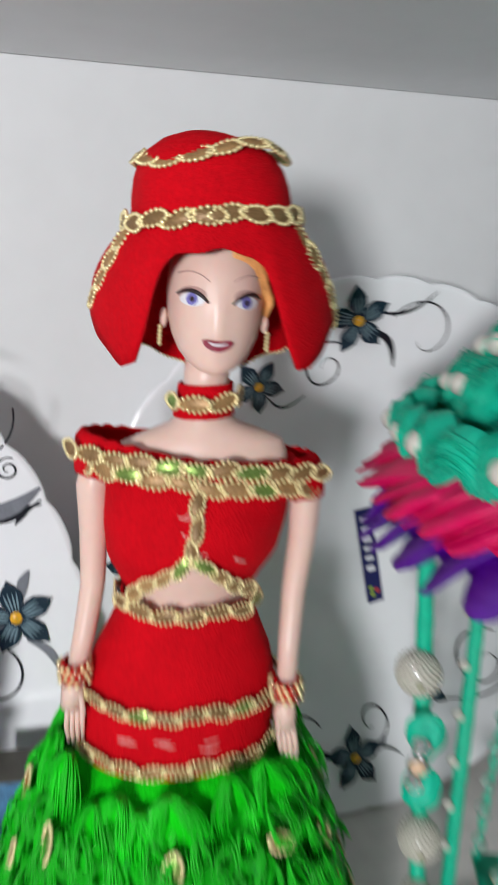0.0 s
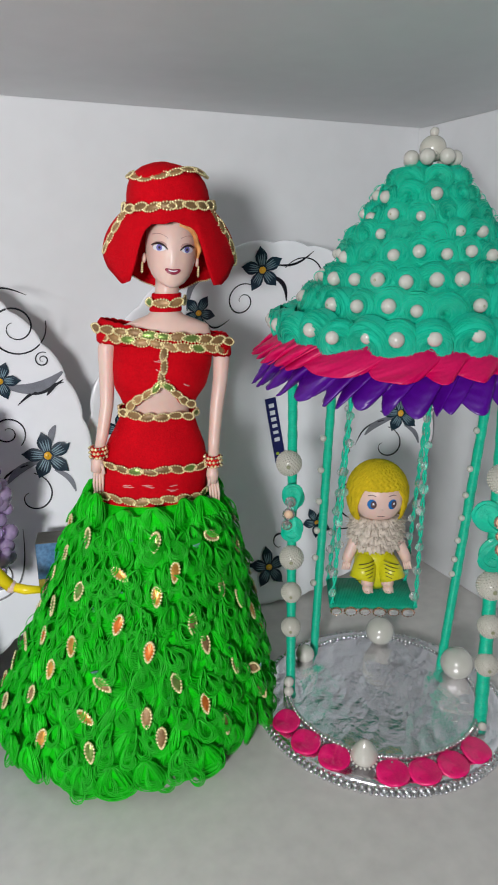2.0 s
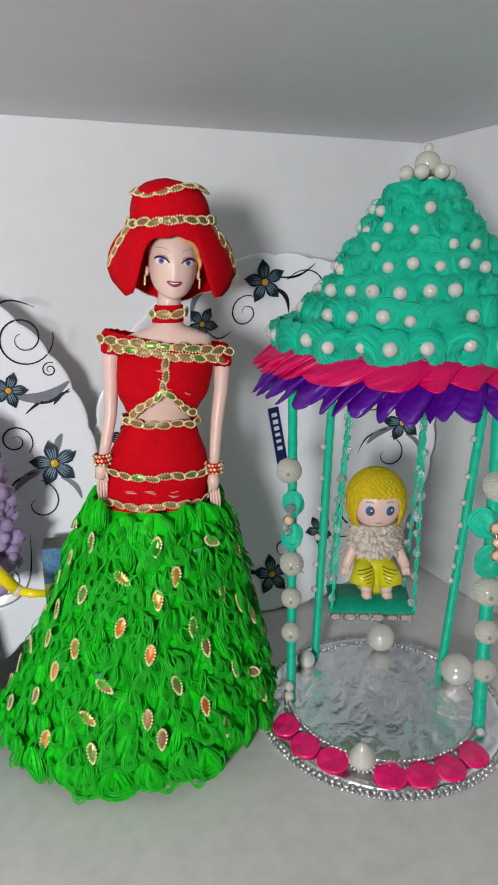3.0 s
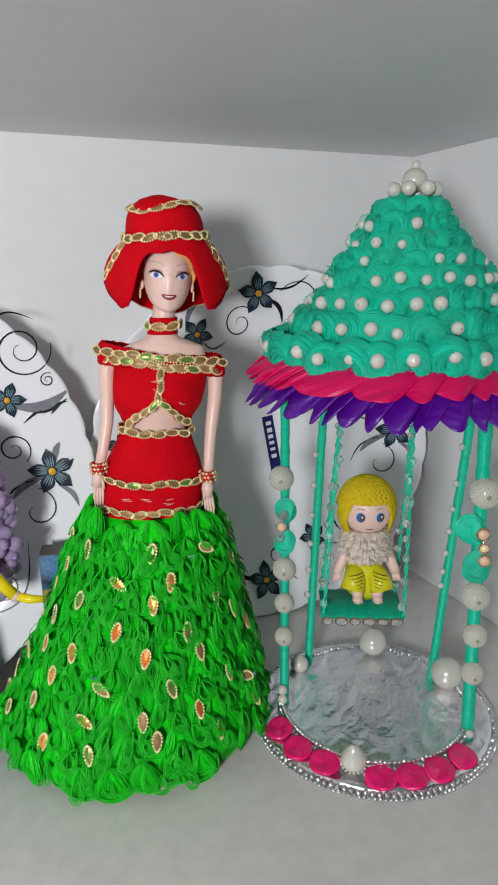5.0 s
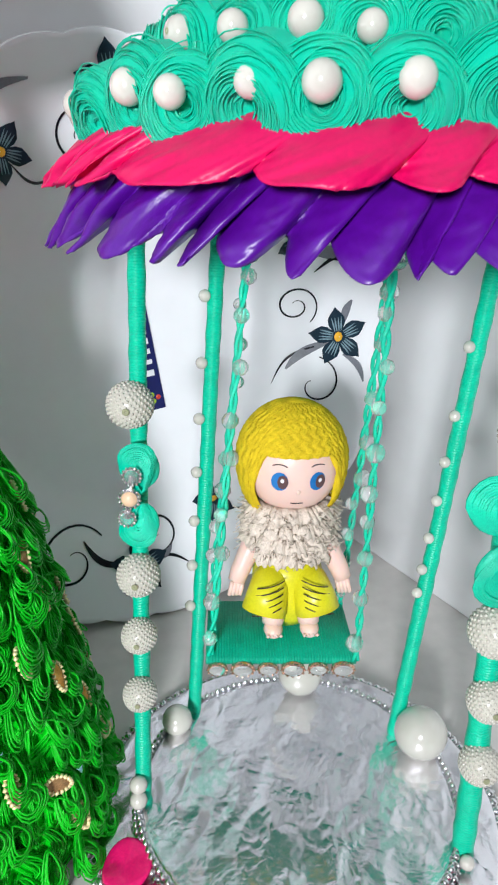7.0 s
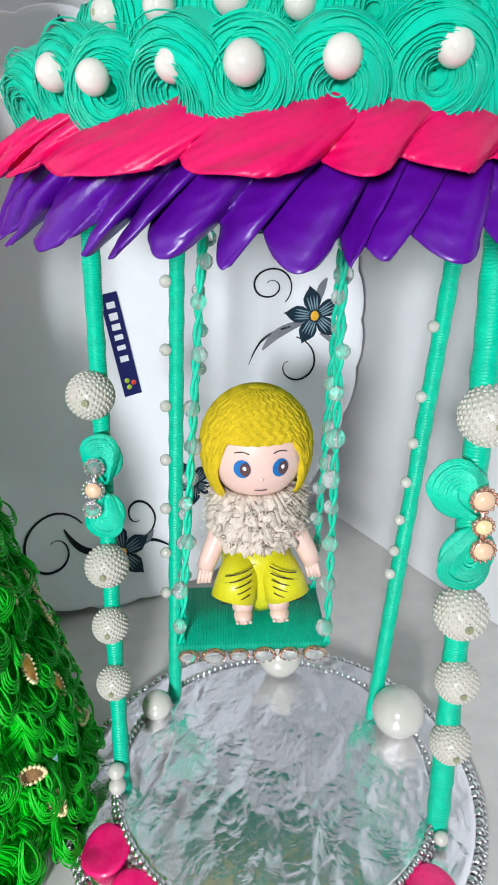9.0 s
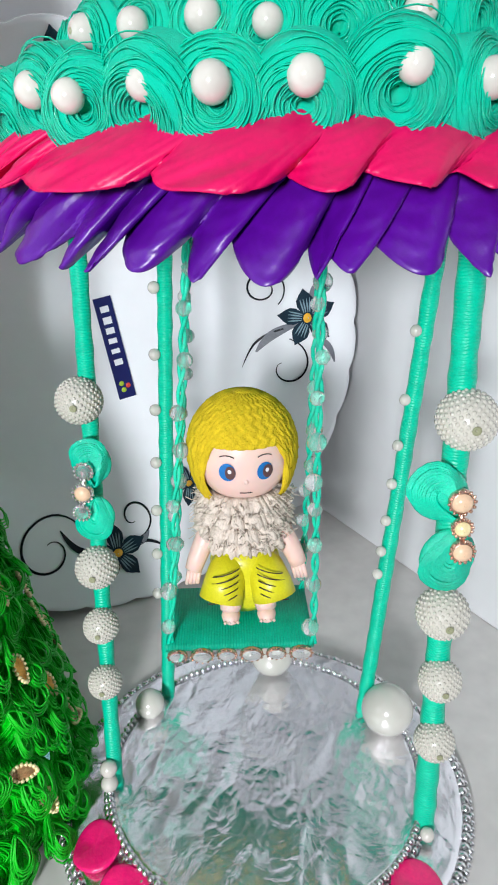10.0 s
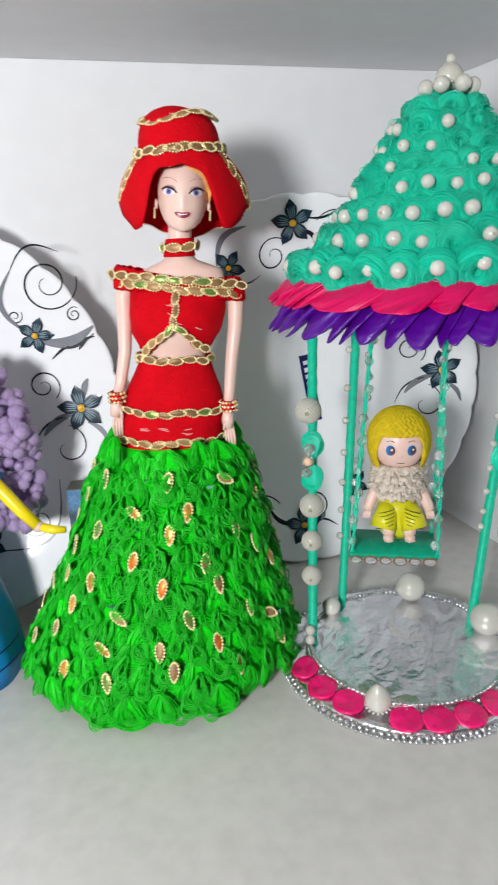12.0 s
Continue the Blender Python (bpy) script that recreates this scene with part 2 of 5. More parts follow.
def along(p, d, up=(0, 0, 1)):
    """A pose at p whose z runs along d."""
    return Matrix.Translation(p) @ Vector(d).to_track_quat("Z", "Y").to_matrix().to_4x4()


def lerp(table, x):
    return float(np.interp(x, [a for a, b in table], [b for a, b in table]))


# ---- the shelf ----
X0, X1, Y0, Y1, TOP = -0.62, 0.318, -0.035, 0.312, 0.370


def board(name, lo, hi, mat, label, smooth=False):
    ob = part(name, Geo().box(lo, hi), mat, smooth=smooth)
    bevelled(ob, 0.0015)
    return tagged(ob, label, "wall" if "wall" in name else name, kind="structure")


board("wall_back", (X0 - 0.018, Y1, -0.02), (X1 + 0.018, Y1 + 0.018, TOP + 0.02), WALL, "white painted back panel of the shelf")
board("wall_right", (X1, Y0, 0.0), (X1 + 0.018, Y1, TOP), WALL, "white painted side panel of the shelf")
board("wall_left", (X0 - 0.018, Y0, 0.0), (X0, Y1, TOP), WALL, "white painted side panel of the shelf")
board("floor", (X0 - 0.018, Y0, -0.02), (X1 + 0.018, Y1, 0.0), SHELF, "off-white shelf board with faint smudges")
board("ceiling", (X0 - 0.018, Y0, TOP), (X1 + 0.018, Y1, TOP + 0.02), WALL, "underside of the white shelf board above")
# plain unseen surfaces added round the shelf and camera, for bounce and reflections
RX0, RX1, RY0, RY1, RZ0, RZ1 = -0.95, 0.75, -1.25, Y1 + 0.05, -0.40, 0.76
for nm, lo, hi in (("wall_room_west", (RX0 - 0.1, RY0, RZ0), (RX0, RY1, RZ1)), ("wall_room_east", (RX1, RY0, RZ0), (RX1 + 0.1, RY1, RZ1)),
                   ("wall_room_south", (RX0, RY0 - 0.1, RZ0), (RX1, RY0, RZ1)), ("wall_room_north", (RX0, RY1, RZ0), (RX1, RY1 + 0.1, RZ1)),
                   ("floor_room", (RX0, RY0, RZ0 - 0.1), (RX1, RY1, RZ0)), ("ceiling_room", (RX0, RY0, RZ1), (RX1, RY1, RZ1 + 0.1))):
    board(nm, lo, hi, ENCLOSURE, "plain unseen surface added to close the space for bounce and reflections")

# ---- plates leaning against the back panel ----
PLATE_R = 0.1415
PLATE_PROFILE = [(0.0, -0.0215), (0.075, -0.0208), (0.086, -0.0185), (0.098, -0.0115), (0.118, -0.0055), (0.134, -0.0012), (0.1415, 0.0)]


def plate_z(x, y):
    return lerp(PLATE_PROFILE, math.hypot(x, y))


def plate_body():
    g, n = Geo(), 192
    rows = []
    for r, z in PLATE_PROFILE[:-1]:
        rows.append((max(r, 0.0008), z + 0.0, 0))
    rows += [(0.1385, -0.0002, 0.4), (0.1410, 0.0004, 1), (0.1418, -0.0008, 1), (0.1400, -0.0030, 0.7), (0.118, -0.0085, 0), (0.098, -0.0150, 0), (0.08, -0.0245, 0), (0.001, -0.0250, 0)]
    out = []
    for r, z, w in rows:
        line = []
        for i in range(n):
            a = 2 * math.pi * i / n
            rr = r * (1 - 0.014 * w * (1 - abs(math.sin(16 * a))) ** 1.5)
            line.append((rr * math.cos(a), rr * math.sin(a), z))
        out.append(line)
    return g.grid(out, 0, None, True, True)


def on_plate(pts, lift):
    return [(x, y, plate_z(x, y) + lift) for x, y in pts]


def stroke(g, pts, widths, k, lift=0.0006):
    """A painted line on the plate, of changing width."""
    left, right = [], []
    for i, (x, y) in enumerate(pts):
        a, b = pts[max(i - 1, 0)], pts[min(i + 1, len(pts) - 1)]
        dx, dy = b[0] - a[0], b[1] - a[1]
        d = math.hypot(dx, dy) or 1
        w = widths[i] / 2
        left.append((x - dy / d * w, y + dx / d * w))
        right.append((x + dy / d * w, y - dx / d * w))
    g.grid([on_plate(left, lift), on_plate(right, lift)], k, None, False)


def spiral(g, c, r, turns, start, hand=1, thick=0.0011, k=0, inner=0.18):
    n = int(26 * abs(turns)) + 8
    pts = []
    for i in range(n):
        u = i / (n - 1)
        a = math.radians(start) + hand * 2 * math.pi * turns * u
        rr = r * (1 - (1 - inner) * u)
        pts.append((c[0] + rr * math.cos(a), c[1] + rr * math.sin(a)))
    stroke(g, pts, [thick * (0.35 + 0.65 * math.sin(math.pi * min(1, 0.12 + i / n))) for i in range(n)], k)


def sweep(g, a, b, bend, thick, k=0, lift=0.0006):
    """A bowed painted line that tapers towards both ends."""
    pts = []
    for i in range(17):
        u = i / 16
        nx, ny = -(b[1] - a[1]), b[0] - a[0]
        s = bend * math.sin(math.pi * u)
        pts.append((a[0] + (b[0] - a[0]) * u + nx * s, a[1] + (b[1] - a[1]) * u + ny * s))
    stroke(g, pts, [thick * (0.1 + math.sin(math.pi * (0.06 + 0.9 * i / 16)) ** 1.0) for i in range(17)], k, lift)


def scroll(parent, how, *args):
    g = Geo()
    how(g, *args)
    return part("painted_scroll", g, [INK, INK_GREY], parent)


def flower(parent, c, size, turn):
    g = Geo()
    for p in range(5):
        a = math.radians(turn + 72 * p)
        ca, sa = math.cos(a), math.sin(a)

        def put(u, w):
            return (c[0] + size * (u * ca - w * sa), c[1] + size * (u * sa + w * ca))
        prof = [(0.06, 0.05), (0.22, 0.17), (0.42, 0.27), (0.62, 0.28), (0.8, 0.17), (0.92, 0.06), (1.0, 0.01)]
        g.grid([on_plate([put(u, -w) for u, w in prof], 0.0011), on_plate([put(u, 0) for u, w in prof], 0.0013), on_plate([put(u, w) for u, w in prof], 0.0011)], 0, None, False)
        for s in (-0.14, -0.05, 0.05, 0.14):
            pts = [put(u, s * (0.5 + u)) for u in (0.2, 0.35, 0.5, 0.66)]
            stroke(g, pts, [size * w for w in (0.025, 0.05, 0.045, 0.012)], 1, 0.0016)
    part("flower", g, [NAVY, PALE_BLUE], parent, "dark navy painted flower with pale blue stripes")
    h = Geo()
    h.lathe([(0.02 * size, 0.0019), (0.14 * size, 0.0018), (0.17 * size, 0.0012)], 10, 0, Matrix.Translation((c[0], c[1], plate_z(*c))))
    part("flower_heart", h, YELLOW_DOT, parent, "yellow flower heart")


def decorated_plate(m, label):
    e = thing("dinner_plate", label, "plate", m, "plates on the shelf")
    part("plate_body", plate_body(), PORCELAIN, e, "glossy white porcelain with a scalloped rim")
    for c, s, turn in (((-0.0073, 0.121), 0.0165, 100), ((-0.0555, 0.092), 0.0135, 60), ((0.113, 0.004), 0.0165, 100), ((0.089, 0.0555), 0.0125, 70),
                       ((-0.006, -0.1125), 0.0165, 20), ((0.040, -0.0835), 0.012, 40), ((-0.117, 0.012), 0.0145, 160)):
        flower(e, c, s, turn)
    scroll(e, spiral, (-0.021, 0.099), 0.0135, 1.4, 40, 1)
    scroll(e, spiral, (0.028, 0.112), 0.020, 0.8, 150, -1, 0.0010)
    scroll(e, sweep, (-0.002, 0.117), (0.014, 0.098), 0.2, 0.0030)
    scroll(e, sweep, (0.0, 0.125), (0.032, 0.1335), -0.15, 0.0016)
    scroll(e, sweep, (-0.064, 0.094), (-0.042, 0.120), 0.25, 0.0040, 1)
    scroll(e, sweep, (-0.052, 0.088), (-0.030, 0.086), -0.3, 0.0012)
    scroll(e, spiral, (-0.078, 0.081), 0.014, 1.2, 60, 1)
    scroll(e, spiral, (0.090, 0.021), 0.0115, 1.5, -50, 1)
    scroll(e, spiral, (0.1005, -0.0225), 0.0155, 0.85, 80, -1)
    scroll(e, sweep, (0.109, 0.001), (0.086, -0.014), -0.12, 0.0045, 1)
    scroll(e, sweep, (0.106, 0.000), (0.078, -0.022), -0.16, 0.0012)
    scroll(e, sweep, (0.116, 0.012), (0.1195, 0.024), 0.1, 0.0040, 1)
    scroll(e, sweep, (0.116, -0.006), (0.128, -0.022), 0.15, 0.0032, 1)
    scroll(e, spiral, (0.101, 0.0885), 0.0190, 1.7, 10, -1, 0.0012)
    scroll(e, spiral, (0.1155, 0.0675), 0.0050, 1.6, 60, 1, 0.0009)
    scroll(e, spiral, (0.078, 0.069), 0.0050, 1.5, 30, -1, 0.0008)
    scroll(e, sweep, (0.091, 0.052), (0.127, 0.059), -0.16, 0.0065, 1)
    scroll(e, sweep, (0.094, 0.052), (0.127, 0.054), -0.20, 0.0026)
    scroll(e, sweep, (0.127, 0.052), (0.098, 0.039), -0.10, 0.0022)
    scroll(e, sweep, (0.122, 0.050), (0.116, 0.044), -0.05, 0.0018)
    scroll(e, sweep, (0.084, 0.058), (0.079, 0.098), 0.28, 0.0030, 1)
    scroll(e, sweep, (0.079, 0.098), (0.110, 0.108), 0.30, 0.0012)
    scroll(e, spiral, (0.074, -0.071), 0.0185, 1.1, 70, 1, 0.0014)
    scroll(e, sweep, (0.040, -0.088), (0.092, -0.044), -0.35, 0.0012)
    scroll(e, spiral, (-0.041, -0.1030), 0.0195, 1.2, 30, 1, 0.0014)
    scroll(e, spiral, (0.006, -0.0960), 0.0110, 1.0, -80, 1, 0.0012)
    scroll(e, sweep, (-0.010, -0.110), (-0.034, -0.094), 0.2, 0.0032)
    scroll(e, sweep, (-0.002, -0.113), (0.022, -0.1155), 0.2, 0.0016)
    scroll(e, sweep, (0.002, -0.109), (0.013, -0.104), -0.2, 0.0038, 1)
    scroll(e, spiral, (-0.100, -0.018), 0.014, 1.2, 120, 1, 0.0012)
    scroll(e, sweep, (-0.117, 0.010), (-0.086, -0.006), -0.3, 0.0026)
    return e


def plate_pose(x, y, z, turn, lean):
    return Matrix.Translation((x, y, z)) @ pose(0, 0, 0, 90 - lean, 0, turn)


plate_a = decorated_plate(plate_pose(0.1670, 0.2700, 0.1420, -5.5, 2.9), "white porcelain plate with navy flowers, a blue sticker in its well")
plate_b = copy_thing(plate_a, plate_pose(-0.115, 0.266, 0.1435, 0.0, 6.0))
tagged(plate_b, "white porcelain plate with navy flowers behind the lilac-haired doll")
st = part("sticker", Geo().box((-0.0046, -0.0325, 0), (0.0046, 0.0215, 0.0004)), STICKER, plate_a, "dark blue oblong sticker", Matrix.Translation((0.0065, 0.002, -0.0206)) @ pose(0, 0, 0, 0, 0, 9), False)
g = Geo()
for i, w in enumerate((0.0026, 0.0030, 0.0026, 0.0022, 0.0020, 0.0026)):
    g.box((-0.0022, 0.0170 - 0.0056 * i - 1.2 * w, 0.0004), (0.0022, 0.0170 - 0.0056 * i, 0.0006))
part("sticker_lettering", g, PAPER_WHITE, st, "white bars in place of lettering", smooth=False)
g = Geo()
for x, y, k in ((-0.0014, -0.0242, 0), (-0.0010, -0.0278, 0), (0.0018, -0.0260, 1)):
    g.lathe([(0.0001, 0.0007), (0.0012, 0.0007), (0.0014, 0.0004)], 10, k, Matrix.Translation((x, y, 0)))
part("sticker_dots", g, [PRINT_GREEN, PRINT_RED], st, "green and red dots")

# ---- the tall fashion doll and what it wears ----
DOLL = pose(0.0535, 0.183, 0.0, 0, 0, -17.0)
AXIS = [(0.0, -0.030), (0.06, -0.019), (0.10, -0.0145), (0.14, -0.011), (0.185, -0.006), (0.216, -0.002), (0.232, 0.0), (0.25, 0.0015), (0.275, 0.0045), (0.32, 0.0055)]


def axis(z):
    return lerp(AXIS, z)


def ring(z, rx, ry, n=40, dy=0.0, tilt=0.0):
    return [(axis(z) + rx * math.cos(2 * math.pi * i / n), dy + ry * math.sin(2 * math.pi * i / n), z + tilt * math.cos(2 * math.pi * i / n)) for i in range(n)]


def body_rx(z):
    return lerp([(0.12, 0.029), (0.150, 0.0286), (0.161, 0.0284), (0.172, 0.0258), (0.182, 0.0212), (0.1905, 0.0180), (0.1985, 0.0192), (0.206, 0.0238), (0.216, 0.0254), (0.226, 0.0255), (0.234, 0.0262)], z)


def body_ry(z):
    return lerp([(0.12, 0.021), (0.158, 0.0198), (0.1905, 0.0130), (0.1985, 0.0136), (0.208, 0.0178), (0.218, 0.0180), (0.228, 0.0135), (0.234, 0.0105)], z)


def tall_doll():
    g = Geo()
    rows = [ring(z, body_rx(z) - 0.0012, body_ry(z) - 0.0012, 40, -0.001) for z in np.linspace(0.125, 0.234, 24)]
    rows += [ring(0.2385, 0.0235, 0.0095, 40), ring(0.2415, 0.0165, 0.0085, 40), ring(0.244, 0.0098, 0.0075, 40), ring(0.247, 0.0072, 0.0068, 40), ring(0.256, 0.0064, 0.0064, 40, -0.001), ring(0.264, 0.0064, 0.0064, 40, -0.002)]
    g.grid(rows, 0, None, True, True)
    # head: chin, cheeks, brow
    prof = [(0.2588, 0.0015, -0.0105), (0.2597, 0.0048, -0.0085), (0.2615, 0.0082, -0.0060), (0.2645, 0.0110, -0.0035), (0.2685, 0.0132, -0.0018), (0.2735, 0.0147, -0.0006), (0.279, 0.0152, 0.0), (0.284, 0.0151, 0.0005), (0.290, 0.0143, 0.001), (0.296, 0.0120, 0.002), (0.301, 0.008, 0.003)]
    n, rows = 48, []
    for z, r, dy in prof:
        line = []
        for i in range(n):
            a = 2 * math.pi * i / n
            x, y = r * math.cos(a), dy + r * 0.98 * math.sin(a)
            if math.sin(a) < 0:
                front = max(0.0, 1 - abs(math.cos(a)) / 0.16)
                y -= 0.0022 * front * max(0.0, 1 - abs(z - 0.2725) / 0.0042)
                y -= 0.0008 * max(0.0, 1 - abs(math.cos(a)) / 0.3) * max(0.0, 1 - abs(z - 0.2672) / 0.003)
            line.append((axis(0.275) + x, y, z))
        rows.append(line)
    turn = Matrix.Translation((axis(0.275), 0, 0)) @ pose(0, 0, 0.268, 0, 5, 4) @ Matrix.Diagonal((0.88, 1, 1, 1)) @ Matrix.Translation((-axis(0.275), 0, -0.268))
    g.grid(rows, 0, turn, True, True)
    cx = axis(0.275)

    def face(u, w, lift=0.00035):
        """A point on the front of the head."""
        r = lerp([(z, r) for z, r, d in prof], w)
        dy = lerp([(z, d) for z, r, d in prof], w)
        u = max(-r * 0.97, min(r * 0.97, u))
        return (cx + u, dy - 0.98 * math.sqrt(r * r - u * u) - lift, w)

    def patch(c, a, b, k, lift, low=-1.0, high=1.0, tip=0.0):
        rings = []
        for s in (0.02, 0.5, 1.0):
            rings.append([face(c[0] + s * a * math.cos(t), c[1] + s * b * max(low, min(high, math.sin(t))) + tip * (s * math.cos(t)) ** 2, lift) for t in [2 * math.pi * i / 18 for i in range(18)]])
        g.grid(rings, k, turn)
    for s in (-1, 1):
        ex = 0.0080 * s
        patch((ex, 0.2793), 0.0040, 0.0022, 6, 0.0003)
        patch((ex, 0.2782), 0.0036, 0.0017, 3, 0.0006)
        patch((ex - 0.0002, 0.2783), 0.0016, 0.0016, 4, 0.0009)
        patch((ex - 0.0002, 0.2783), 0.0007, 0.0007, 5, 0.0012)
        lash = [face(ex + u, 0.2785 + 0.0018 * (1 - (u / 0.0044) ** 2) + 0.0008 * s * u / 0.004, 0.0011) for u in np.linspace(-0.0044, 0.0044, 9)]
        g.tube(lash, [0.00018 + 0.00040 * math.sin(math.pi * (i + 1) / 10) for i in range(9)], 5, 5, False, turn)
        brow = [face(ex + u, 0.2838 + 0.0013 * (1 - ((u - 0.0012 * s) / 0.0045) ** 2), 0.0002) for u in np.linspace(-0.0042, 0.0046, 9)]
        g.tube(brow, 0.00019, 4, 6, False, turn)
    patch((0.0, 0.2670), 0.0046, 0.0016, 2, 0.0010, -1.0, 0.75, 0.0009)
    patch((0.0, 0.2672), 0.0030, 0.00030, 3, 0.0014, -1.0, 1.0, 0.0006)
    # swept hair under the hat
    for i in range(14):
        a = 0.25 + 1.05 * i / 13
        g.tube([(cx + 0.0125 * math.sin(a), -0.0125 * math.cos(a) + 0.002, 0.2935), (cx + 0.0150 * math.sin(a), -0.0146 * math.cos(a) + 0.002, 0.2905 - 0.002 * abs(a)),
                (cx + 0.0162 * math.copysign(1, a + 0.35) * min(1, abs(a) + 0.25), -0.006, 0.283 - 0.004 * abs(a)), (cx + 0.0158 * math.copysign(1, a + 0.35), 0.002, 0.272 + 0.003 * (i % 3))], [0.0010, 0.0013, 0.0013, 0.0006], 5, 1, False, turn)
    for s in (-1, 1):
        g.ball((cx + 0.0158 * s, -0.001, 0.2725), 0.0021, 8, 6, 0, (0.6, 0.9, 1.3), turn)
        for j in range(5):
            g.bead((cx + 0.0168 * s, -0.0025, 0.2700 - 0.0011 * j), 0.0009, 7, turn)
    # arms
    for pts in (((-0.0285, 0.001, 0.2345), (-0.0315, 0.0, 0.226), (-0.0322, 0.0, 0.212), (-0.0332, -0.002, 0.196), (-0.0362, -0.006, 0.181), (-0.0392, -0.010, 0.1695)),
                ((0.0285, 0.001, 0.2300), (0.0310, 0.0, 0.2225), (0.0300, 0.0, 0.208), (0.0272, -0.002, 0.191), (0.0252, -0.007, 0.176), (0.0235, -0.013, 0.1605))):
        g.tube(pts, [0.0052, 0.0048, 0.0042, 0.0037, 0.0033, 0.0027], 14)
        x, y, z = pts[-1]
        s = -1 if x < 0 else 1
        hand = 0.6 * s
        g.tube([(x, y, z + 0.002), (x - 0.0004, y - 0.001, z - 0.004), (x - 0.0012 + 0.001 * hand, y - 0.0015, z - 0.009)], [0.0027, 0.0036, 0.0028], 10)
        for j in range(4):
            fx = -0.0022 + 0.0014 * j
            g.tube([(x + fx, y - 0.0015, z - 0.008), (x + fx * 1.15 + 0.001 * hand, y - 0.0022, z - 0.015 - 0.001 * (j in (1, 2))), (x + fx + 0.0012 * hand, y - 0.0014, z - 0.0205 - 0.0014 * (j in (1, 2)))], [0.0009, 0.0008, 0.0006], 6)
        g.tube([(x + 0.002 * -s, y - 0.003, z - 0.004), (x + 0.0030 * -s, y - 0.0045, z - 0.0095)], [0.0010, 0.0007], 6)
    ob = part("fashion_doll", g, [SKIN, HAIR, LIPS, EYE_WHITE, IRIS, LASH, LID, GOLD_BEAD], None, "", DOLL)
    return tagged(ob, "pale plastic fashion doll in red velvet with painted face", "doll")


tall_doll()


def leaf(g, c, along_v, normal, length, width, kl=0, kb=1, bead=0.00078, count=8):
    """A pointed, ridged foil leaf with beads round its edge, laid on a surface."""
    t, nrm = Vector(along_v).normalized(), Vector(normal).normalized()
    nrm = (nrm - t * nrm.dot(t)).normalized()
    s = nrm.cross(t)
    c = Vector(c)
    edge = []
    for i in range(2 * count):
        a = 2 * math.pi * (i + 0.5) / (2 * count)
        wide = 0.5 * width * math.copysign(abs(math.sin(a)) ** 1.25, math.sin(a)) * (1.0 + 0.22 * math.cos(a))
        edge.append(c + t * (0.5 * length * math.cos(a)) + s * wide + nrm * 0.0004)
    inner = [c + (p - c) * 0.5 + nrm * (0.0006 + 0.0005 * (i % 2)) for i, p in enumerate(edge)]
    n = len(edge)
    g.add([c + nrm * 0.0010] + inner + edge, [(0, i + 1, (i + 1) % n + 1) for i in range(n)] + [(i + 1, n + i + 1, n + (i + 1) % n + 1, (i + 1) % n + 1) for i in range(n)], kl)
    for p in edge:
        g.bead(p + nrm * 0.0003, bead, kb)


def trim(name, parent, path, normals, length=0.0075, width=0.0048, label="beaded gold leaf trim"):
    """Leaves along a path, each lapping over the one before."""
    g, pts = Geo(), [Vector(p) for p in path]
    walked, due = 0.0, length * 0.4
    rnd = random.Random(len(pts) * 7 + int(1e4 * abs(pts[0][2])))
    for i in range(len(pts) - 1):
        seg = (pts[i + 1] - pts[i]).length
        while walked + seg >= due:
            u = (due - walked) / max(seg, 1e-9)
            c = pts[i].lerp(pts[i + 1], u)
            d = (pts[i + 1] - pts[i]).normalized()
            nrm = Vector(normals(c) if callable(normals) else normals)
            side = nrm.normalized().cross(d)
            c = c + side * rnd.uniform(-0.0005, 0.0005)
            d = (d + side * rnd.uniform(-0.30, 0.30)).normalized()
            leaf(g, c + nrm.normalized() * rnd.uniform(0.0004, 0.0009), d, nrm, length * rnd.uniform(1.0, 1.2), width * rnd.uniform(0.68, 0.92), 2 if rnd.random() < 0.16 else 0, 1, 0.00072, 9)
            due += length * 0.86
        walked += seg
    return part(name, g, [GOLD, GOLD_BEAD, OLIVE], parent, label)


def out_from_axis(c):
    return (c[0] - axis(c[2]), c[1], 0.0)


# hat
hat = thing("doll_hat", "red velvet wide-brimmed doll hat with beaded gold trim", "hat", DOLL)
g = Geo()
hx = axis(0.30)
crown_rows = [[(hx + r * math.cos(2 * math.pi * i / 48) * (1 + 0.012 * math.sin(5 * 2 * math.pi * i / 48)), 0.002 + r * math.sin(2 * math.pi * i / 48), z + 0.0016 * math.cos(2 * math.pi * i / 48 + 2.2)) for i in range(48)]
              for r, z in ((0.0218, 0.2960), (0.0217, 0.2995), (0.0214, 0.3040), (0.0207, 0.3080), (0.0194, 0.3115), (0.0172, 0.3145), (0.0138, 0.3168), (0.0090, 0.3183), (0.0045, 0.3190), (0.001, 0.3191))]
part("crown", g.grid(crown_rows, 0, None, True, False), VELVET, hat)


BRIM_EDGE = [(0, 0.2905), (18, 0.2895), (24, 0.2868), (29, 0.2800), (34, 0.2690), (40, 0.2610), (48, 0.2600), (58, 0.2640), (72, 0.2705), (90, 0.2760), (130, 0.2650), (180, 0.2540)]


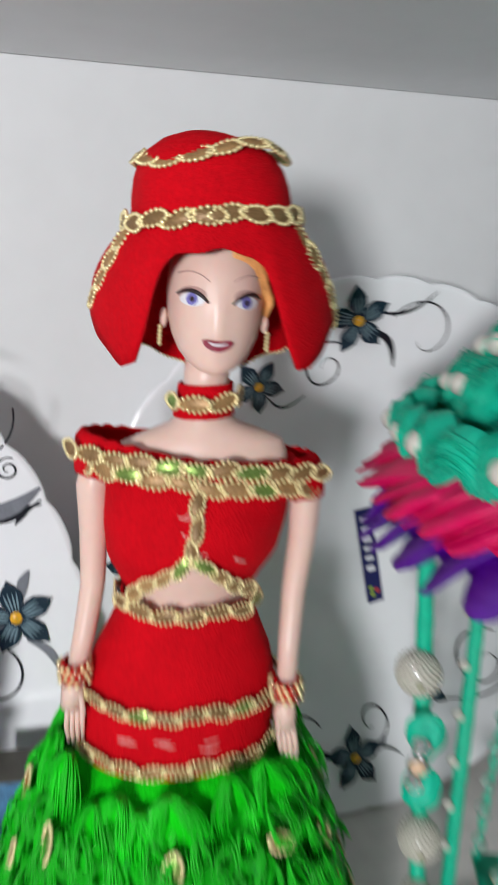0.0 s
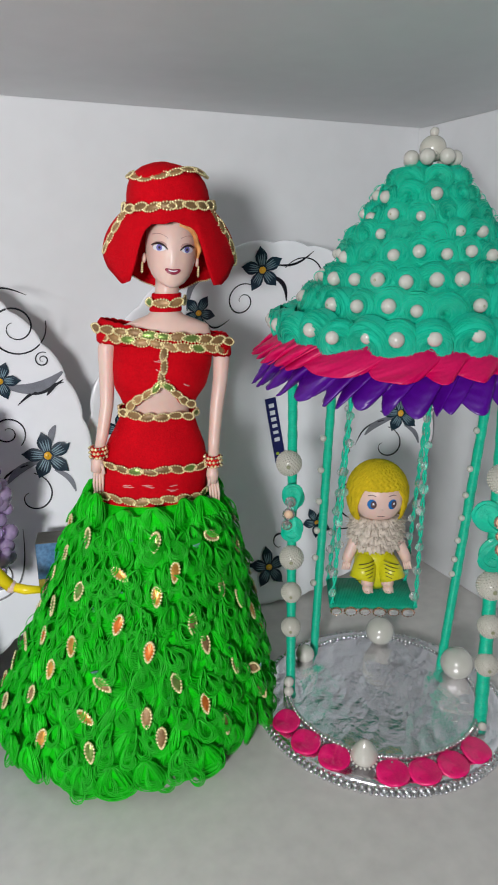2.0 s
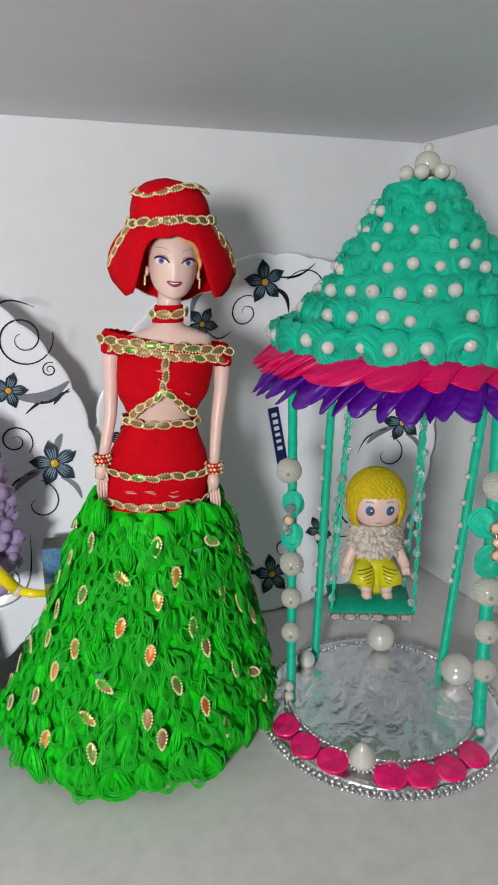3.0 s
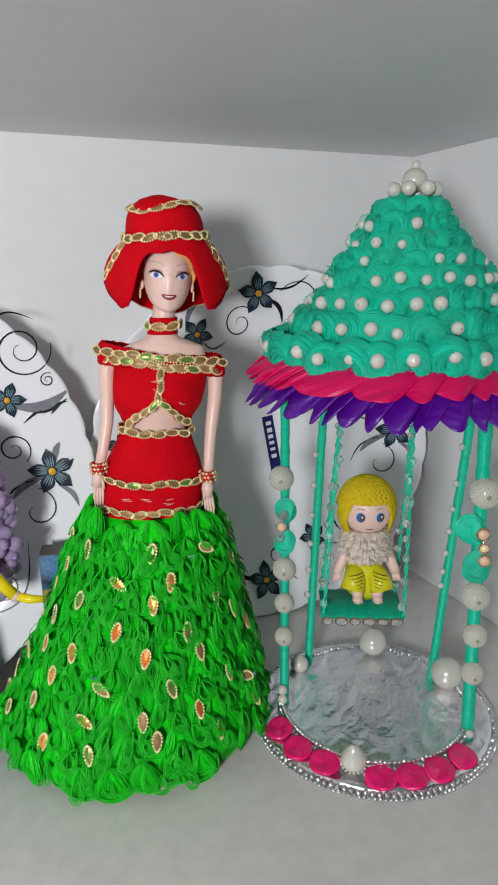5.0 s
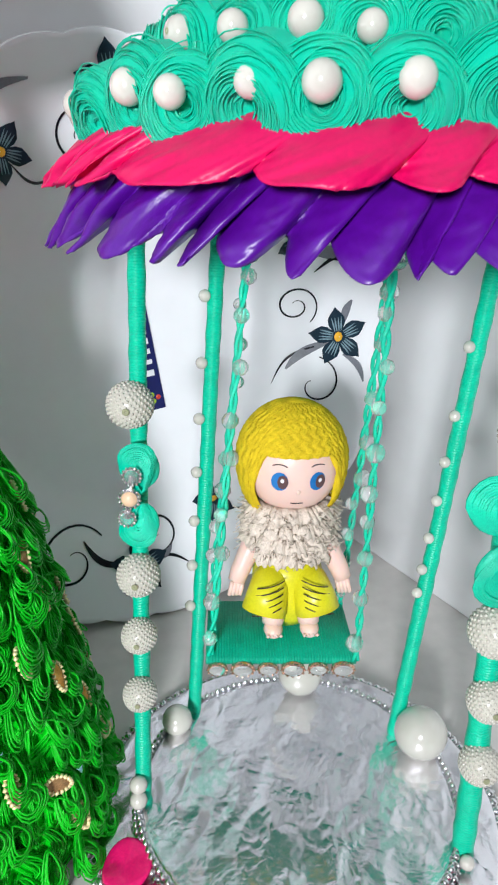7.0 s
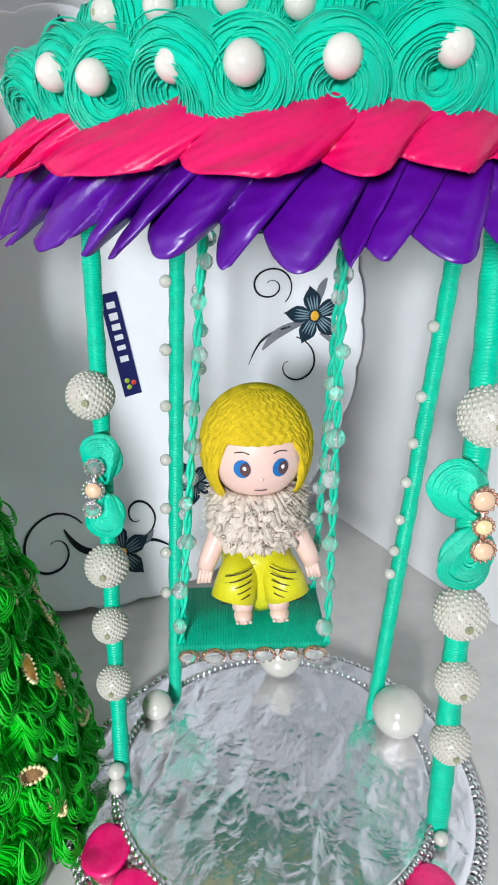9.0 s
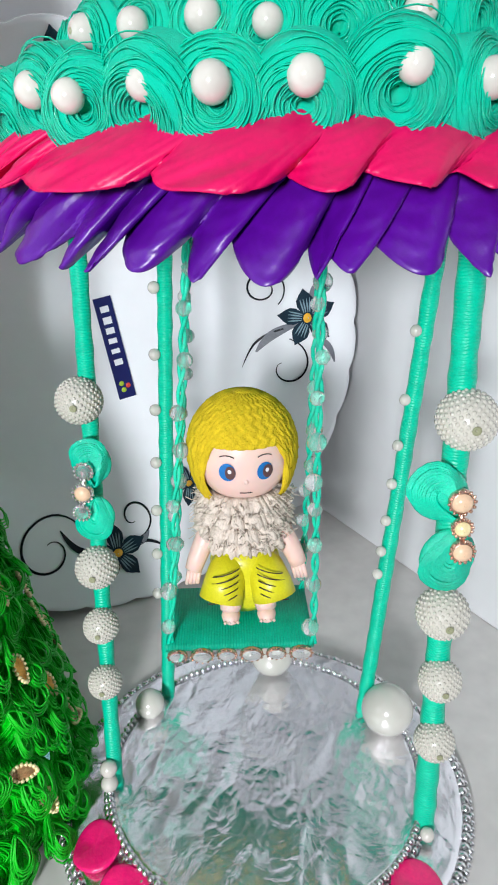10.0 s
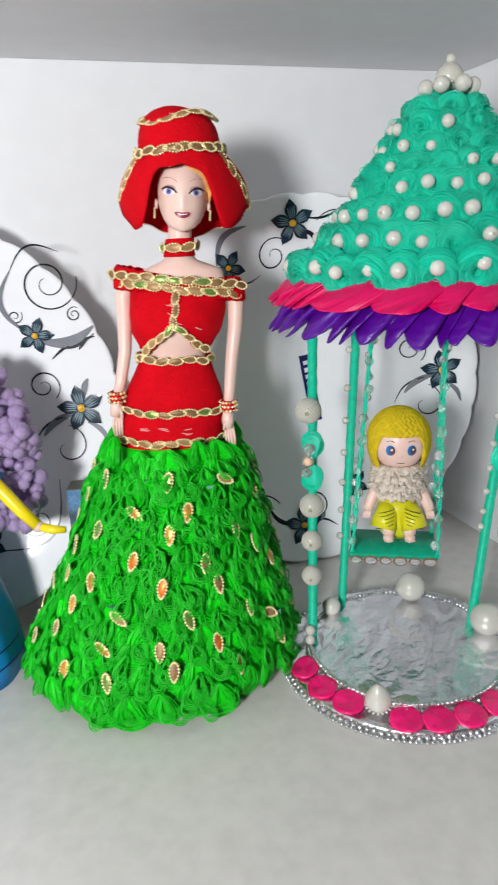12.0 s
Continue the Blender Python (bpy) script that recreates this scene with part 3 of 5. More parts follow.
def brim_point(a, v):
    """a: turn from the front; v: 0 at the crown, 1 at the edge."""
    c, s = math.cos(a), math.sin(a)
    x0, y0, z0 = 0.0217 * s, 0.002 - 0.0217 * c, 0.2975
    turn = abs((math.degrees(a) + 180) % 360 - 180)
    wob = 0.0005 * math.sin(7 * a + 0.7) + 0.0004 * math.sin(17 * a)
    x1, y1, z1 = 0.0350 * math.copysign(abs(s) ** (1.12 if c > 0 else 1.0), s), 0.002 - 0.0215 * c + 0.0130 * s * s, lerp(BRIM_EDGE, turn) + wob - 0.0012 * s
    bow = 0.30 * v * (1 - v)
    x, y, z = x0 + (x1 - x0) * v, y0 + (y1 - y0) * v, z0 + (z1 - z0) * v
    return (hx + x * (1 + bow), y + 0.0008 * math.sin(6 * a) * v, z + 0.008 * v * (1 - v) * (0.7 - c))


g = Geo().grid([[brim_point(2 * math.pi * i / 144, v) for i in range(144)] for v in np.linspace(0, 1, 10)])
ob = part("brim", g, VELVET, hat)
mod = ob.modifiers.new("cloth", "SOLIDIFY")
mod.thickness = 0.0012
band = [(hx + 0.0226 * math.sin(a), 0.002 - 0.0226 * math.cos(a), 0.2990 + 0.0012 * math.cos(a - 2.2)) for a in np.linspace(0, 2 * math.pi, 90)]
trim("band_trim", hat, band, lambda c: (c[0] - hx, c[1] - 0.002, 0.002), 0.0080, 0.0046)
top = [(hx + 0.0184 * math.sin(a), 0.002 - 0.0184 * math.cos(a), 0.3136 + 0.0010 * math.sin(3 * a) + 0.0018 * math.cos(a - 2.4)) for a in np.linspace(0, 2 * math.pi, 80)]
trim("crown_trim", hat, top, lambda c: (c[0] - hx, c[1] - 0.002, 0.020), 0.0085, 0.0050)
g = Geo()
for a in np.linspace(0.9, 2 * math.pi - 0.9, 110):
    x, y, z = brim_point(a, 1.0)
    g.bead((x, y - 0.0004, z), 0.00062)
part("edge_beading", g, GOLD_BEAD, hat, "tiny gold beads along the brim's edge")
for s in (-1, 1):
    trim("side_trim", hat, [brim_point(s * (1.15 + 0.25 * v), v) for v in np.linspace(0.05, 0.97, 24)], (s * 0.55, -0.8, 0.55), 0.0082, 0.0052)

# choker
chok = thing("doll_choker", "red velvet choker with a beaded gold leaf", "choker", DOLL)
part("band", Geo().grid([ring(z, r, r, 36, -0.001) for z, r in ((0.2462, 0.0084), (0.2466, 0.0088), (0.251, 0.0080), (0.2552, 0.0079), (0.2556, 0.0074))]), VELVET, chok)
trim("choker_leaf", chok, [(axis(0.251) + 0.0085 * math.sin(a), -0.001 - 0.0085 * math.cos(a), 0.2512) for a in np.linspace(-1.5, 1.5, 30)], out_from_axis, 0.0082, 0.0048)

# bodice with a cut-out over the belly
bod = thing("doll_bodice", "red velvet off-shoulder bodice with beaded gold trim", "top", DOLL)
rows = []
for v in np.linspace(0, 1, 16):
    line = []
    for i in range(64):
        a = 2 * math.pi * i / 64
        low = 0.1975
        if math.sin(a) < 0:
            low += 0.0125 * max(0.0, 1 - abs(math.cos(a)) / 0.55)
        z = low + (0.2335 - low) * v
        line.append((axis(z) + (body_rx(z) + 0.0006) * math.cos(a), -0.001 + (body_ry(z) + 0.0006) * math.sin(a) - 0.0022 * max(0, -math.sin(a)) * max(0.0, 1 - abs(z - 0.2165) / 0.011) * abs(math.sin(2.2 * a)), z))
    rows.append(line)
ob = part("bodice_cloth", Geo().grid(rows), VELVET, bod)
mod = ob.modifiers.new("cloth", "SOLIDIFY")
mod.thickness, mod.offset = 0.0008, 1
rows = []
for v, (r, ry, dz) in zip(range(6), ((0.0345, 0.0148, -0.0050), (0.0364, 0.0162, -0.0040), (0.0362, 0.0160, 0.0), (0.0352, 0.0152, 0.0035), (0.0335, 0.0138, 0.0050), (0.0322, 0.0128, 0.0050))):
    rows.append([(r * math.cos(2 * math.pi * i / 64), ry * math.sin(2 * math.pi * i / 64), 0.2318 + dz * (0.8 + 0.5 * abs(math.cos(2 * math.pi * i / 64))) - 0.0048 * math.cos(2 * math.pi * i / 64) + 0.0005 * math.sin(9 * i)) for i in range(64)])
ob = part("shoulder_band", Geo().grid(rows), VELVET, bod)
mod = ob.modifiers.new("cloth", "SOLIDIFY")
mod.thickness = 0.0008
for dz, nm in ((0.0026, "upper_trim"), (-0.0020, "lower_trim")):
    trim(nm, bod, [(0.0366 * math.sin(a) * (1 if dz > 0 else 0.90), -0.0166 * math.cos(a), 0.2318 + dz - 0.0048 * math.sin(a)) for a in np.linspace(-1.42, 1.42, 60)], lambda c: (c[0] * 0.35, c[1] - 0.004, 0.003), 0.0085, 0.0050)


def bodice_front(x, z):
    rx, ry = body_rx(z) + 0.0012, body_ry(z) + 0.0012
    u = max(-0.98, min(0.98, (x - axis(z)) / rx))
    return (x, -0.001 - ry * math.sqrt(1 - u * u) - 0.0012, z)


trim("centre_trim", bod, [bodice_front(axis(z), z) for z in np.linspace(0.2285, 0.2110, 12)], (0, -1, 0), 0.0078, 0.0046)
for s in (-1, 1):
    trim("arch_trim", bod, [bodice_front(axis(z) + s * w, z) for w, z in zip(np.linspace(0.0005, 0.0172, 14), np.linspace(0.2110, 0.1960, 14))], lambda c: (0.5 * (c[0] - axis(c[2])) / 0.02, -1, 0), 0.0076, 0.0046)


def glue_smear(parent, where, rnd2):
    """A glossy squiggle of dried glue on cloth; where gives a point on the cloth."""
    x, z = rnd2.uniform(-0.015, 0.012), rnd2.uniform(0, 1)
    pts = []
    for k in range(7):
        x += rnd2.uniform(0.0002, 0.0011)
        z += rnd2.uniform(-0.04, 0.035)
        pts.append(where(x, z))
    part("glue_smear", Geo().tube(pts, [0.0001, 0.0003, 0.0004, 0.0003, 0.0004, 0.0003, 0.0001], 5), GLUE, parent, "glossy smear of dried glue")


rnd3 = random.Random(17)
for _ in range(7):
    glue_smear(bod, lambda x, u: bodice_front(axis(0.212) + x, 0.208 + 0.014 * u), rnd3)

# hip skirt
hip = thing("doll_hip_skirt", "tight red velvet skirt with three beaded gold bands", "skirt", DOLL)
rows = []
for z in np.linspace(0.1400, 0.1930, 14):
    rows.append([(axis(z) + (body_rx(z) + 0.0010) * math.cos(2 * math.pi * i / 56) * (1 + 0.004 * math.sin(7 * 2 * math.pi * i / 56)), -0.001 + (body_ry(z) + 0.0010) * math.sin(2 * math.pi * i / 56), z + 0.0012 * math.sin(2 * math.pi * i / 56) - 0.001 * math.cos(2 * math.pi * i / 56)) for i in range(56)])
ob = part("skirt_cloth", Geo().grid(rows), VELVET, hip)
mod = ob.modifiers.new("cloth", "SOLIDIFY")
mod.thickness, mod.offset = 0.0008, 1
for z, nm in ((0.1915, "waist_trim"), (0.1632, "middle_trim"), (0.1462, "hem_trim")):
    trim(nm, hip, [(axis(z) + (body_rx(z) + 0.0022) * math.sin(a), -0.001 - (body_ry(z) + 0.0022) * math.cos(a), z - 0.001 * math.sin(a) + 0.0006 * math.sin(6 * a)) for a in np.linspace(-2.6, 2.6, 80)], out_from_axis, 0.0085, 0.0046)

def hip_front(x, u):
    z = 0.1492 + 0.010 * u
    rx, ry = body_rx(z) + 0.0018, body_ry(z) + 0.0018
    w = max(-0.98, min(0.98, x * 1.3 / rx))
    return (axis(z) + w * rx, -0.001 - ry * math.sqrt(1 - w * w), z)


for _ in range(7):
    glue_smear(hip, hip_front, rnd3)

# bracelets
for (x, y, z), r in (((-0.0388, -0.0095, 0.1715), 0.0034), ((0.0238, -0.0122, 0.1640), 0.0034)):
    br = thing("doll_bracelet", "red and gold beaded bracelet on a doll's wrist", "bracelet", DOLL @ Matrix.Translation((x, y, z)), "doll bracelets")
    part("cuff", Geo().lathe([(r * 0.9, -0.0032), (r + 0.0008, -0.003), (r + 0.001, 0.0), (r + 0.0008, 0.003), (r * 0.9, 0.0032)], 18), VELVET, br)
    g = Geo()
    for j in range(3):
        for i in range(14):
            a = 2 * math.pi * (i + 0.5 * j) / 14
            g.bead(((r + 0.0012) * math.cos(a), (r + 0.0012) * math.sin(a), -0.0024 + 0.0024 * j), 0.00118, 1 if (i + j) % 3 else 0)
    part("beaded_edge", g, [ROSE_GOLD, GOLD_BEAD], br)

# skirt of hanging yarn loops
SKIRT_R = [(0.0, 0.0800), (0.03, 0.0722), (0.06, 0.0610), (0.085, 0.0525), (0.11, 0.0440), (0.128, 0.0385), (0.142, 0.0335), (0.151, 0.0295)]
skirt = thing("yarn_loop_skirt", "flared bright green skirt of hanging yarn loops with gold leaf sequins", "skirt", DOLL)
rows = [[(axis(z) + (lerp(SKIRT_R, z) - (0.0035 if z > 0.02 else 0.0075)) * math.cos(2 * math.pi * i / 64), (lerp(SKIRT_R, z) - (0.0035 if z > 0.02 else 0.0075)) * 0.94 * math.sin(2 * math.pi * i / 64), z) for i in range(64)] for z in np.linspace(0.0, 0.1425, 18)]
part("lining", Geo().grid(rows, caps=True), GREEN_UNDER, skirt)


def yarn_loop(seed):
    """A hanging petal of many loops of thin yarn laid round each other, over a puffed core."""
    rnd = random.Random(seed)
    g = Geo()
    lean, fat = rnd.uniform(-0.0020, 0.0020), rnd.uniform(0.92, 1.15)

    def drop(w, h, f, t, kink, dx, dy):
        u = 0.5 - 0.5 * math.cos(t)
        puff = 0.0016 + 0.0030 * (1 - (2 * f - 0.9) ** 2) * math.sin(math.pi * min(1.0, 0.12 + 0.80 * u))
        return (dx + w * math.sin(t) * (0.42 + 0.72 * u ** 0.7) + lean * u + 0.0005 * math.sin(2 * t + kink), -puff - dy, 0.0045 - h * u - 0.0035 * (1 - f) * math.sin(math.pi * u))
    core = [[drop(0.0098 * f * fat, 0.0082 + 0.0112 * f, f, 2 * math.pi * i / 20, 0, 0, -0.0001) for i in range(20)] for f in (0.12, 0.3, 0.5, 0.7, 0.95)]
    g.grid(core, 1, None, True, True)
    for k in range(24):
        f = 0.22 + 0.78 * (k + 0.5) / 24
        w, h = (0.0014 + 0.0088 * f) * fat + rnd.uniform(-0.0005, 0.0005), 0.0085 + 0.0115 * f + rnd.uniform(-0.0012, 0.0012)
        dx, dy, kink = rnd.uniform(-0.0009, 0.0009), rnd.uniform(-0.0004, 0.0010), rnd.uniform(0, 6.28)
        g.tube([drop(w, h, f, 2 * math.pi * i / 18, kink, dx, dy) for i in range(18)], rnd.uniform(0.00022, 0.00036), 3, 0, True)
    return g.mesh("yarn_loop", [GREEN_YARN, GREEN_UNDER])


LOOPS = [yarn_loop(100 + i) for i in range(10)]


def leaf_mesh(name, mats):
    g = Geo()
    leaf(g, (0, 0, 0), (0, 0, 1), (0, -1, 0), 0.0106, 0.0050, 0, 1, 0.0010, 9)
    return g.mesh(name, mats)


SEQUINS = [leaf_mesh("sequin", [mt, GOLD_BEAD]) for mt in (GOLD, GOLD_BRIGHT, GOLD, GOLD_BRIGHT, ORANGE_LEAF, OLIVE)]
rnd = random.Random(5)
zs = [0.1392, 0.1350] + [0.1360 - 0.0106 * j for j in range(1, 12)] + [0.0170]
for j, z in enumerate(zs):
    r = lerp(SKIRT_R, z)
    count = max(13, int(2 * math.pi * r / 0.0150))
    if j == len(zs) - 1:
        r += 0.0045
    for i in range(count):
        a = 2 * math.pi * (i + 0.5 * (j % 2) + rnd.uniform(-0.22, 0.22)) / count
        slope = math.degrees(math.atan2(lerp(SKIRT_R, z - 0.02) - r, 0.02)) if z > 0.02 else 4
        zz = z + rnd.uniform(-0.003, 0.003) + 0.006 * abs(math.sin(a)) * max(0, 1 - j / 3)
        zz = max(zz, 0.0172 if j == len(zs) - 1 else 0.0215)
        p = (axis(z) + r * math.sin(a), -0.94 * r * math.cos(a), zz)
        part("yarn_loop", rnd.choice(LOOPS), None, skirt, "", Matrix.Translation(p) @ pose(0, 0, 0, 0, 0, math.degrees(a)) @ pose(0, 0, 0, -0.8 * slope, rnd.uniform(-12, 12), rnd.uniform(-15, 15)) @ Matrix.Scale(rnd.uniform(0.85, 1.12), 4))
for j in range(8):
    z = 0.130 - 0.0142 * j
    r = lerp(SKIRT_R, z) + 0.0084
    count = int(2 * math.pi * r / 0.0355)
    for i in range(count):
        a = 2 * math.pi * (i + 0.5 * (j % 2) + rnd.uniform(-0.2, 0.2)) / count
        p = (axis(z) + r * math.sin(a), -0.94 * r * math.cos(a), z + rnd.uniform(-0.004, 0.004))
        part("sequin", rnd.choice(SEQUINS), None, skirt, "", Matrix.Translation(p) @ pose(0, 0, 0, 0, 0, math.degrees(a)) @ pose(0, 0, 0, -18, rnd.choice((0, 6, -10, 14, 8, -55)), rnd.uniform(-20, 20)))
g = Geo()
for i in range(46):
    z, a = rnd.uniform(0.03, 0.135), rnd.uniform(-math.pi, math.pi)
    r = lerp(SKIRT_R, z) + rnd.uniform(0.0065, 0.0078)
    m = Matrix.Translation((axis(z) + r * math.sin(a), -0.94 * r * math.cos(a), z)) @ pose(rnd.uniform(0, 0), 0, 0, rnd.uniform(-60, 60), rnd.uniform(-60, 60), math.degrees(a))
    s = rnd.uniform(0.0009, 0.0021)
    g.add([(-s, 0, -s), (s, 0, -s * 0.6), (0.2 * s, -0.0003, s)], [(0, 1, 2)], 0, m)
tagged(part("glitter_flakes", g, HOLO, skirt, "scattered holographic flakes", smooth=False), kind="stuff")

# stray single loops of yarn that stand off the skirt
g = Geo()
for i in range(170):
    z, a = rnd.uniform(0.016, 0.138), rnd.uniform(-math.pi, math.pi)
    r = lerp(SKIRT_R, z) + 0.003
    m = Matrix.Translation((axis(z) + r * math.sin(a), -0.94 * r * math.cos(a), z)) @ pose(0, 0, 0, rnd.uniform(-48, -4), rnd.uniform(-40, 40), math.degrees(a) + rnd.uniform(-30, 30))
    w, h = rnd.uniform(0.002, 0.006), rnd.uniform(0.010, 0.017)
    g.tube([(w * math.sin(t) * (0.4 + 0.6 * (0.5 - 0.5 * math.cos(t))), 0.0, -h * (0.5 - 0.5 * math.cos(t))) for t in [2 * math.pi * k / 14 for k in range(14)]], 0.00028, 4, 0, True, m)
for i in range(640):
    z, a = rnd.uniform(0.014, 0.140), rnd.uniform(-math.pi, math.pi)
    r = lerp(SKIRT_R, z) + 0.0062
    m = Matrix.Translation((axis(z) + r * math.sin(a), -0.94 * r * math.cos(a), z)) @ pose(0, 0, 0, 0, 0, math.degrees(a)) @ pose(0, 0, 0, rnd.uniform(-34, -14), rnd.uniform(-35, 35), rnd.uniform(-18, 18))
    w0, h0 = rnd.uniform(0.0032, 0.0068), rnd.uniform(0.010, 0.0150)
    for k in range(4):
        w, h, dx = w0 * (1 - 0.13 * k), h0 * (1 - 0.08 * k), rnd.uniform(-0.0004, 0.0004)
        g.tube([(dx + w * math.sin(t) * (0.35 + 0.75 * (0.5 - 0.5 * math.cos(t))), -0.0004 * k - 0.0012 * math.sin(0.5 * t), -h * (0.5 - 0.5 * math.cos(t))) for t in [2 * math.pi * q / 14 for q in range(14)]], 0.00034, 4, 0, True, m)
tagged(part("stray_yarn", g, GREEN_YARN, skirt, "stray loops of yarn"), kind="stuff")

# ---- the craft gazebo ----
GX, GY = 0.1673, 0.1254
gaz = thing("craft_gazebo", "handmade gazebo with teal yarn roof, satin ruffles and pearl-studded poles", "gazebo", Matrix.Translation((GX, GY, 0)))
rnd = random.Random(11)


def crumple(x, y, seed):
    """Sharp-edged creases of foil, drawn out in one direction."""
    u, w = 0.82 * x + 0.57 * y, -0.57 * x + 0.82 * y
    a = abs(noise.noise((u * 42, w * 95, seed)))
    b = abs(noise.noise((u * 190 + 3, w * 420, seed * 2)))
    c = noise.noise((x * 35, y * 35, seed + 7))
    return 0.0017 * (0.35 - a) + 0.0004 * (0.35 - b) + 0.0007 * c


def foil_disc(name, r, z0, z1, label):
    n, rows = 220, []
    for rr, z in ((r, z0), (r, z1 - 0.0008), (r - 0.0008, z1)):
        rows.append([(rr * math.cos(2 * math.pi * i / n), rr * math.sin(2 * math.pi * i / n), z) for i in range(n)])
    for k in range(1, 70):
        rr = (r - 0.0008) * (1 - k / 70)
        rows.append([(rr * math.cos(2 * math.pi * i / n), rr * math.sin(2 * math.pi * i / n), z1 + crumple(rr * math.cos(2 * math.pi * i / n), rr * math.sin(2 * math.pi * i / n), z1 * 900)) for i in range(n)])
    return part(name, Geo().grid(rows, 0, None, True, True), FOIL, gaz, label)


foil_disc("base_disc", 0.0740, 0.0, 0.0045, "foil-covered round base")
foil_disc("floor_disc", 0.0585, 0.0040, 0.0098, "raised disc in crumpled silver foil")


def bead_chain(name, r, z, size, count, label, mat=SILVER):
    g = Geo()
    for i in range(count):
        a = 2 * math.pi * i / count
        g.ball((r * math.cos(a), r * math.sin(a), z + size * 0.15 * math.sin(i * 2.4)), size, 8, 5)
    return part(name, g, mat, gaz, label)


bead_chain("rim_bead_chain", 0.0752, 0.0026, 0.0019, 122, "silver bead chain round the base")
bead_chain("outer_bead_chain", 0.0772, 0.0014, 0.0013, 170, "fine silver bead chain on the shelf side of the rim")
bead_chain("lower_step_bead_chain", 0.0604, 0.0070, 0.0014, 135, "fine silver bead chain at the foot of the raised disc")
bead_chain("upper_bead_chain", 0.0590, 0.0104, 0.0014, 135, "fine silver bead chain round the raised disc")


def petal_mesh():
    rows = []
    for s, z in ((1.0, -0.0008), (1.0, 0.0), (0.9, 0.0006), (0.7, 0.0003), (0.5, 0.0006), (0.3, 0.0002), (0.04, 0.0005)):
        rows.append([(0.0084 * s * (1 + 0.03 * math.sin(3 * t)) * math.cos(t), 0.0092 * s * math.sin(t), z + 0.0006 * s * math.sin(2 * t) + 0.0005 * s * math.sin(3 * t + 1.0)) for t in [2 * math.pi * i / 28 for i in range(28)]])
    return Geo().grid(rows, 0, None, True, True).mesh("petal", PETAL)


PETAL_MESH = petal_mesh()
for a in (178, 195, 212, 240, 255, 270, 286):
    t = math.radians(a)
    part("petal", PETAL_MESH, None, gaz, "", Matrix.Translation((0.0668 * math.cos(t), 0.0668 * math.sin(t), 0.0070 + 0.0005 * (a % 3))) @ pose(0, 0, 0, 0, 0, a) @ pose(0, 0, 0, 0, 12, 0))
# shell-shaped pearl on the front of the base
t = math.radians(226)
g = Geo().ball((0, 0, 0), 0.0062, 20, 12, 0, (1, 1, 0.85))
g.lathe([(0.0062, -0.0002), (0.0055, 0.003), (0.0036, 0.0060), (0.0018, 0.0085), (0.0003, 0.0095)], 20)
for i in range(18):
    u = 2 * math.pi * i / 18
    g.bead((0.0058 * math.cos(u), 0.0058 * math.sin(u), -0.0025), 0.0009)
part("shell_pearl", g, PEARL, gaz, "cream ribbed pearl drop", Matrix.Translation((0.0625 * math.cos(t), 0.0625 * math.sin(t), 0.0125)) @ pose(0, 0, 0, 12, 0, -40) @ Matrix.Scale(1.2, 4))

PEARL_MESH = Geo().ball((0, 0, 0), 1.0, 20, 14).mesh("pearl", PEARL)
SMALL_PEARL = Geo().ball((0, 0, 0), 1.0, 10, 7).mesh("small_pearl", PEARL)


def beaded_pearl():
    g = Geo().ball((0, 0, 0), 0.93, 18, 12)
    n = 300
    for i in range(n):
        z = 1 - 2 * (i + 0.5) / n
        a = i * 2.39996
        r = math.sqrt(1 - z * z)
        g.ball((0.90 * r * math.cos(a), 0.90 * r * math.sin(a), 0.90 * z), 0.085, 5, 3)
    g.lathe([(0.15, 0.99), (0.13, 1.03), (0.02, 0.96)], 10, 1, pose(0, 0, 0, 90, 0, 0))
    return g.mesh("beaded_pearl", [PEARL_DULL, HOLE])


BEADED = beaded_pearl()
HOLE_PEARL = Geo().ball((0, 0, 0), 1.0, 18, 12).lathe([(0.19, 0.985), (0.15, 1.01), (0.02, 0.97)], 10, 1, pose(0, 0, 0, 90, 0, 0)).mesh("pearl", [PEARL, HOLE])
AIM = Vector((-0.5, -0.85, 0.15)).normalized()      # most things are glued on the side that faces the room
FACE_TURN = pose(0, 0, 0, 0, 0, -30)
G0 = Vector((GX, GY, 0))


def pole(a, b, r):
    a, b = Vector(a) - G0, Vector(b) - G0
    d = b - a
    n = 60
    rows = []
    rr = random.Random(int(a.x * 1e5))
    for j in range(n + 1):
        w = r * (1 + 0.045 * math.sin(j * 1.9) + rr.uniform(-0.03, 0.03))
        rows.append((w, d.length * j / n))
    return part("pole", Geo().lathe(rows, 14, 0, None, 1, 1, True), TEAL_WRAP, gaz, "thin pole wrapped in teal yarn", along(a, d))


POLES = {"fl": ((0.1142, 0.1470, 0.0040), (0.1325, 0.1815, 0.2150), 0.0029), "fr": ((0.2030, 0.0765, 0.0040), (0.2085, 0.0875, 0.2150), 0.0038),
         "rl": ((0.1500, 0.1795, 0.0090), (0.1660, 0.1885, 0.2150), 0.0028), "rr": ((0.2175, 0.1285, 0.0090), (0.2335, 0.1228, 0.2150), 0.0029)}
pole_obs = {}
for key, (a, b, r) in POLES.items():
    pole_obs[key] = pole(a, b, r)


def at_pole(key, z):
    a, b, r = POLES[key]
    u = (z - a[2]) / (b[2] - a[2])
    return Vector(a).lerp(Vector(b), u) - G0


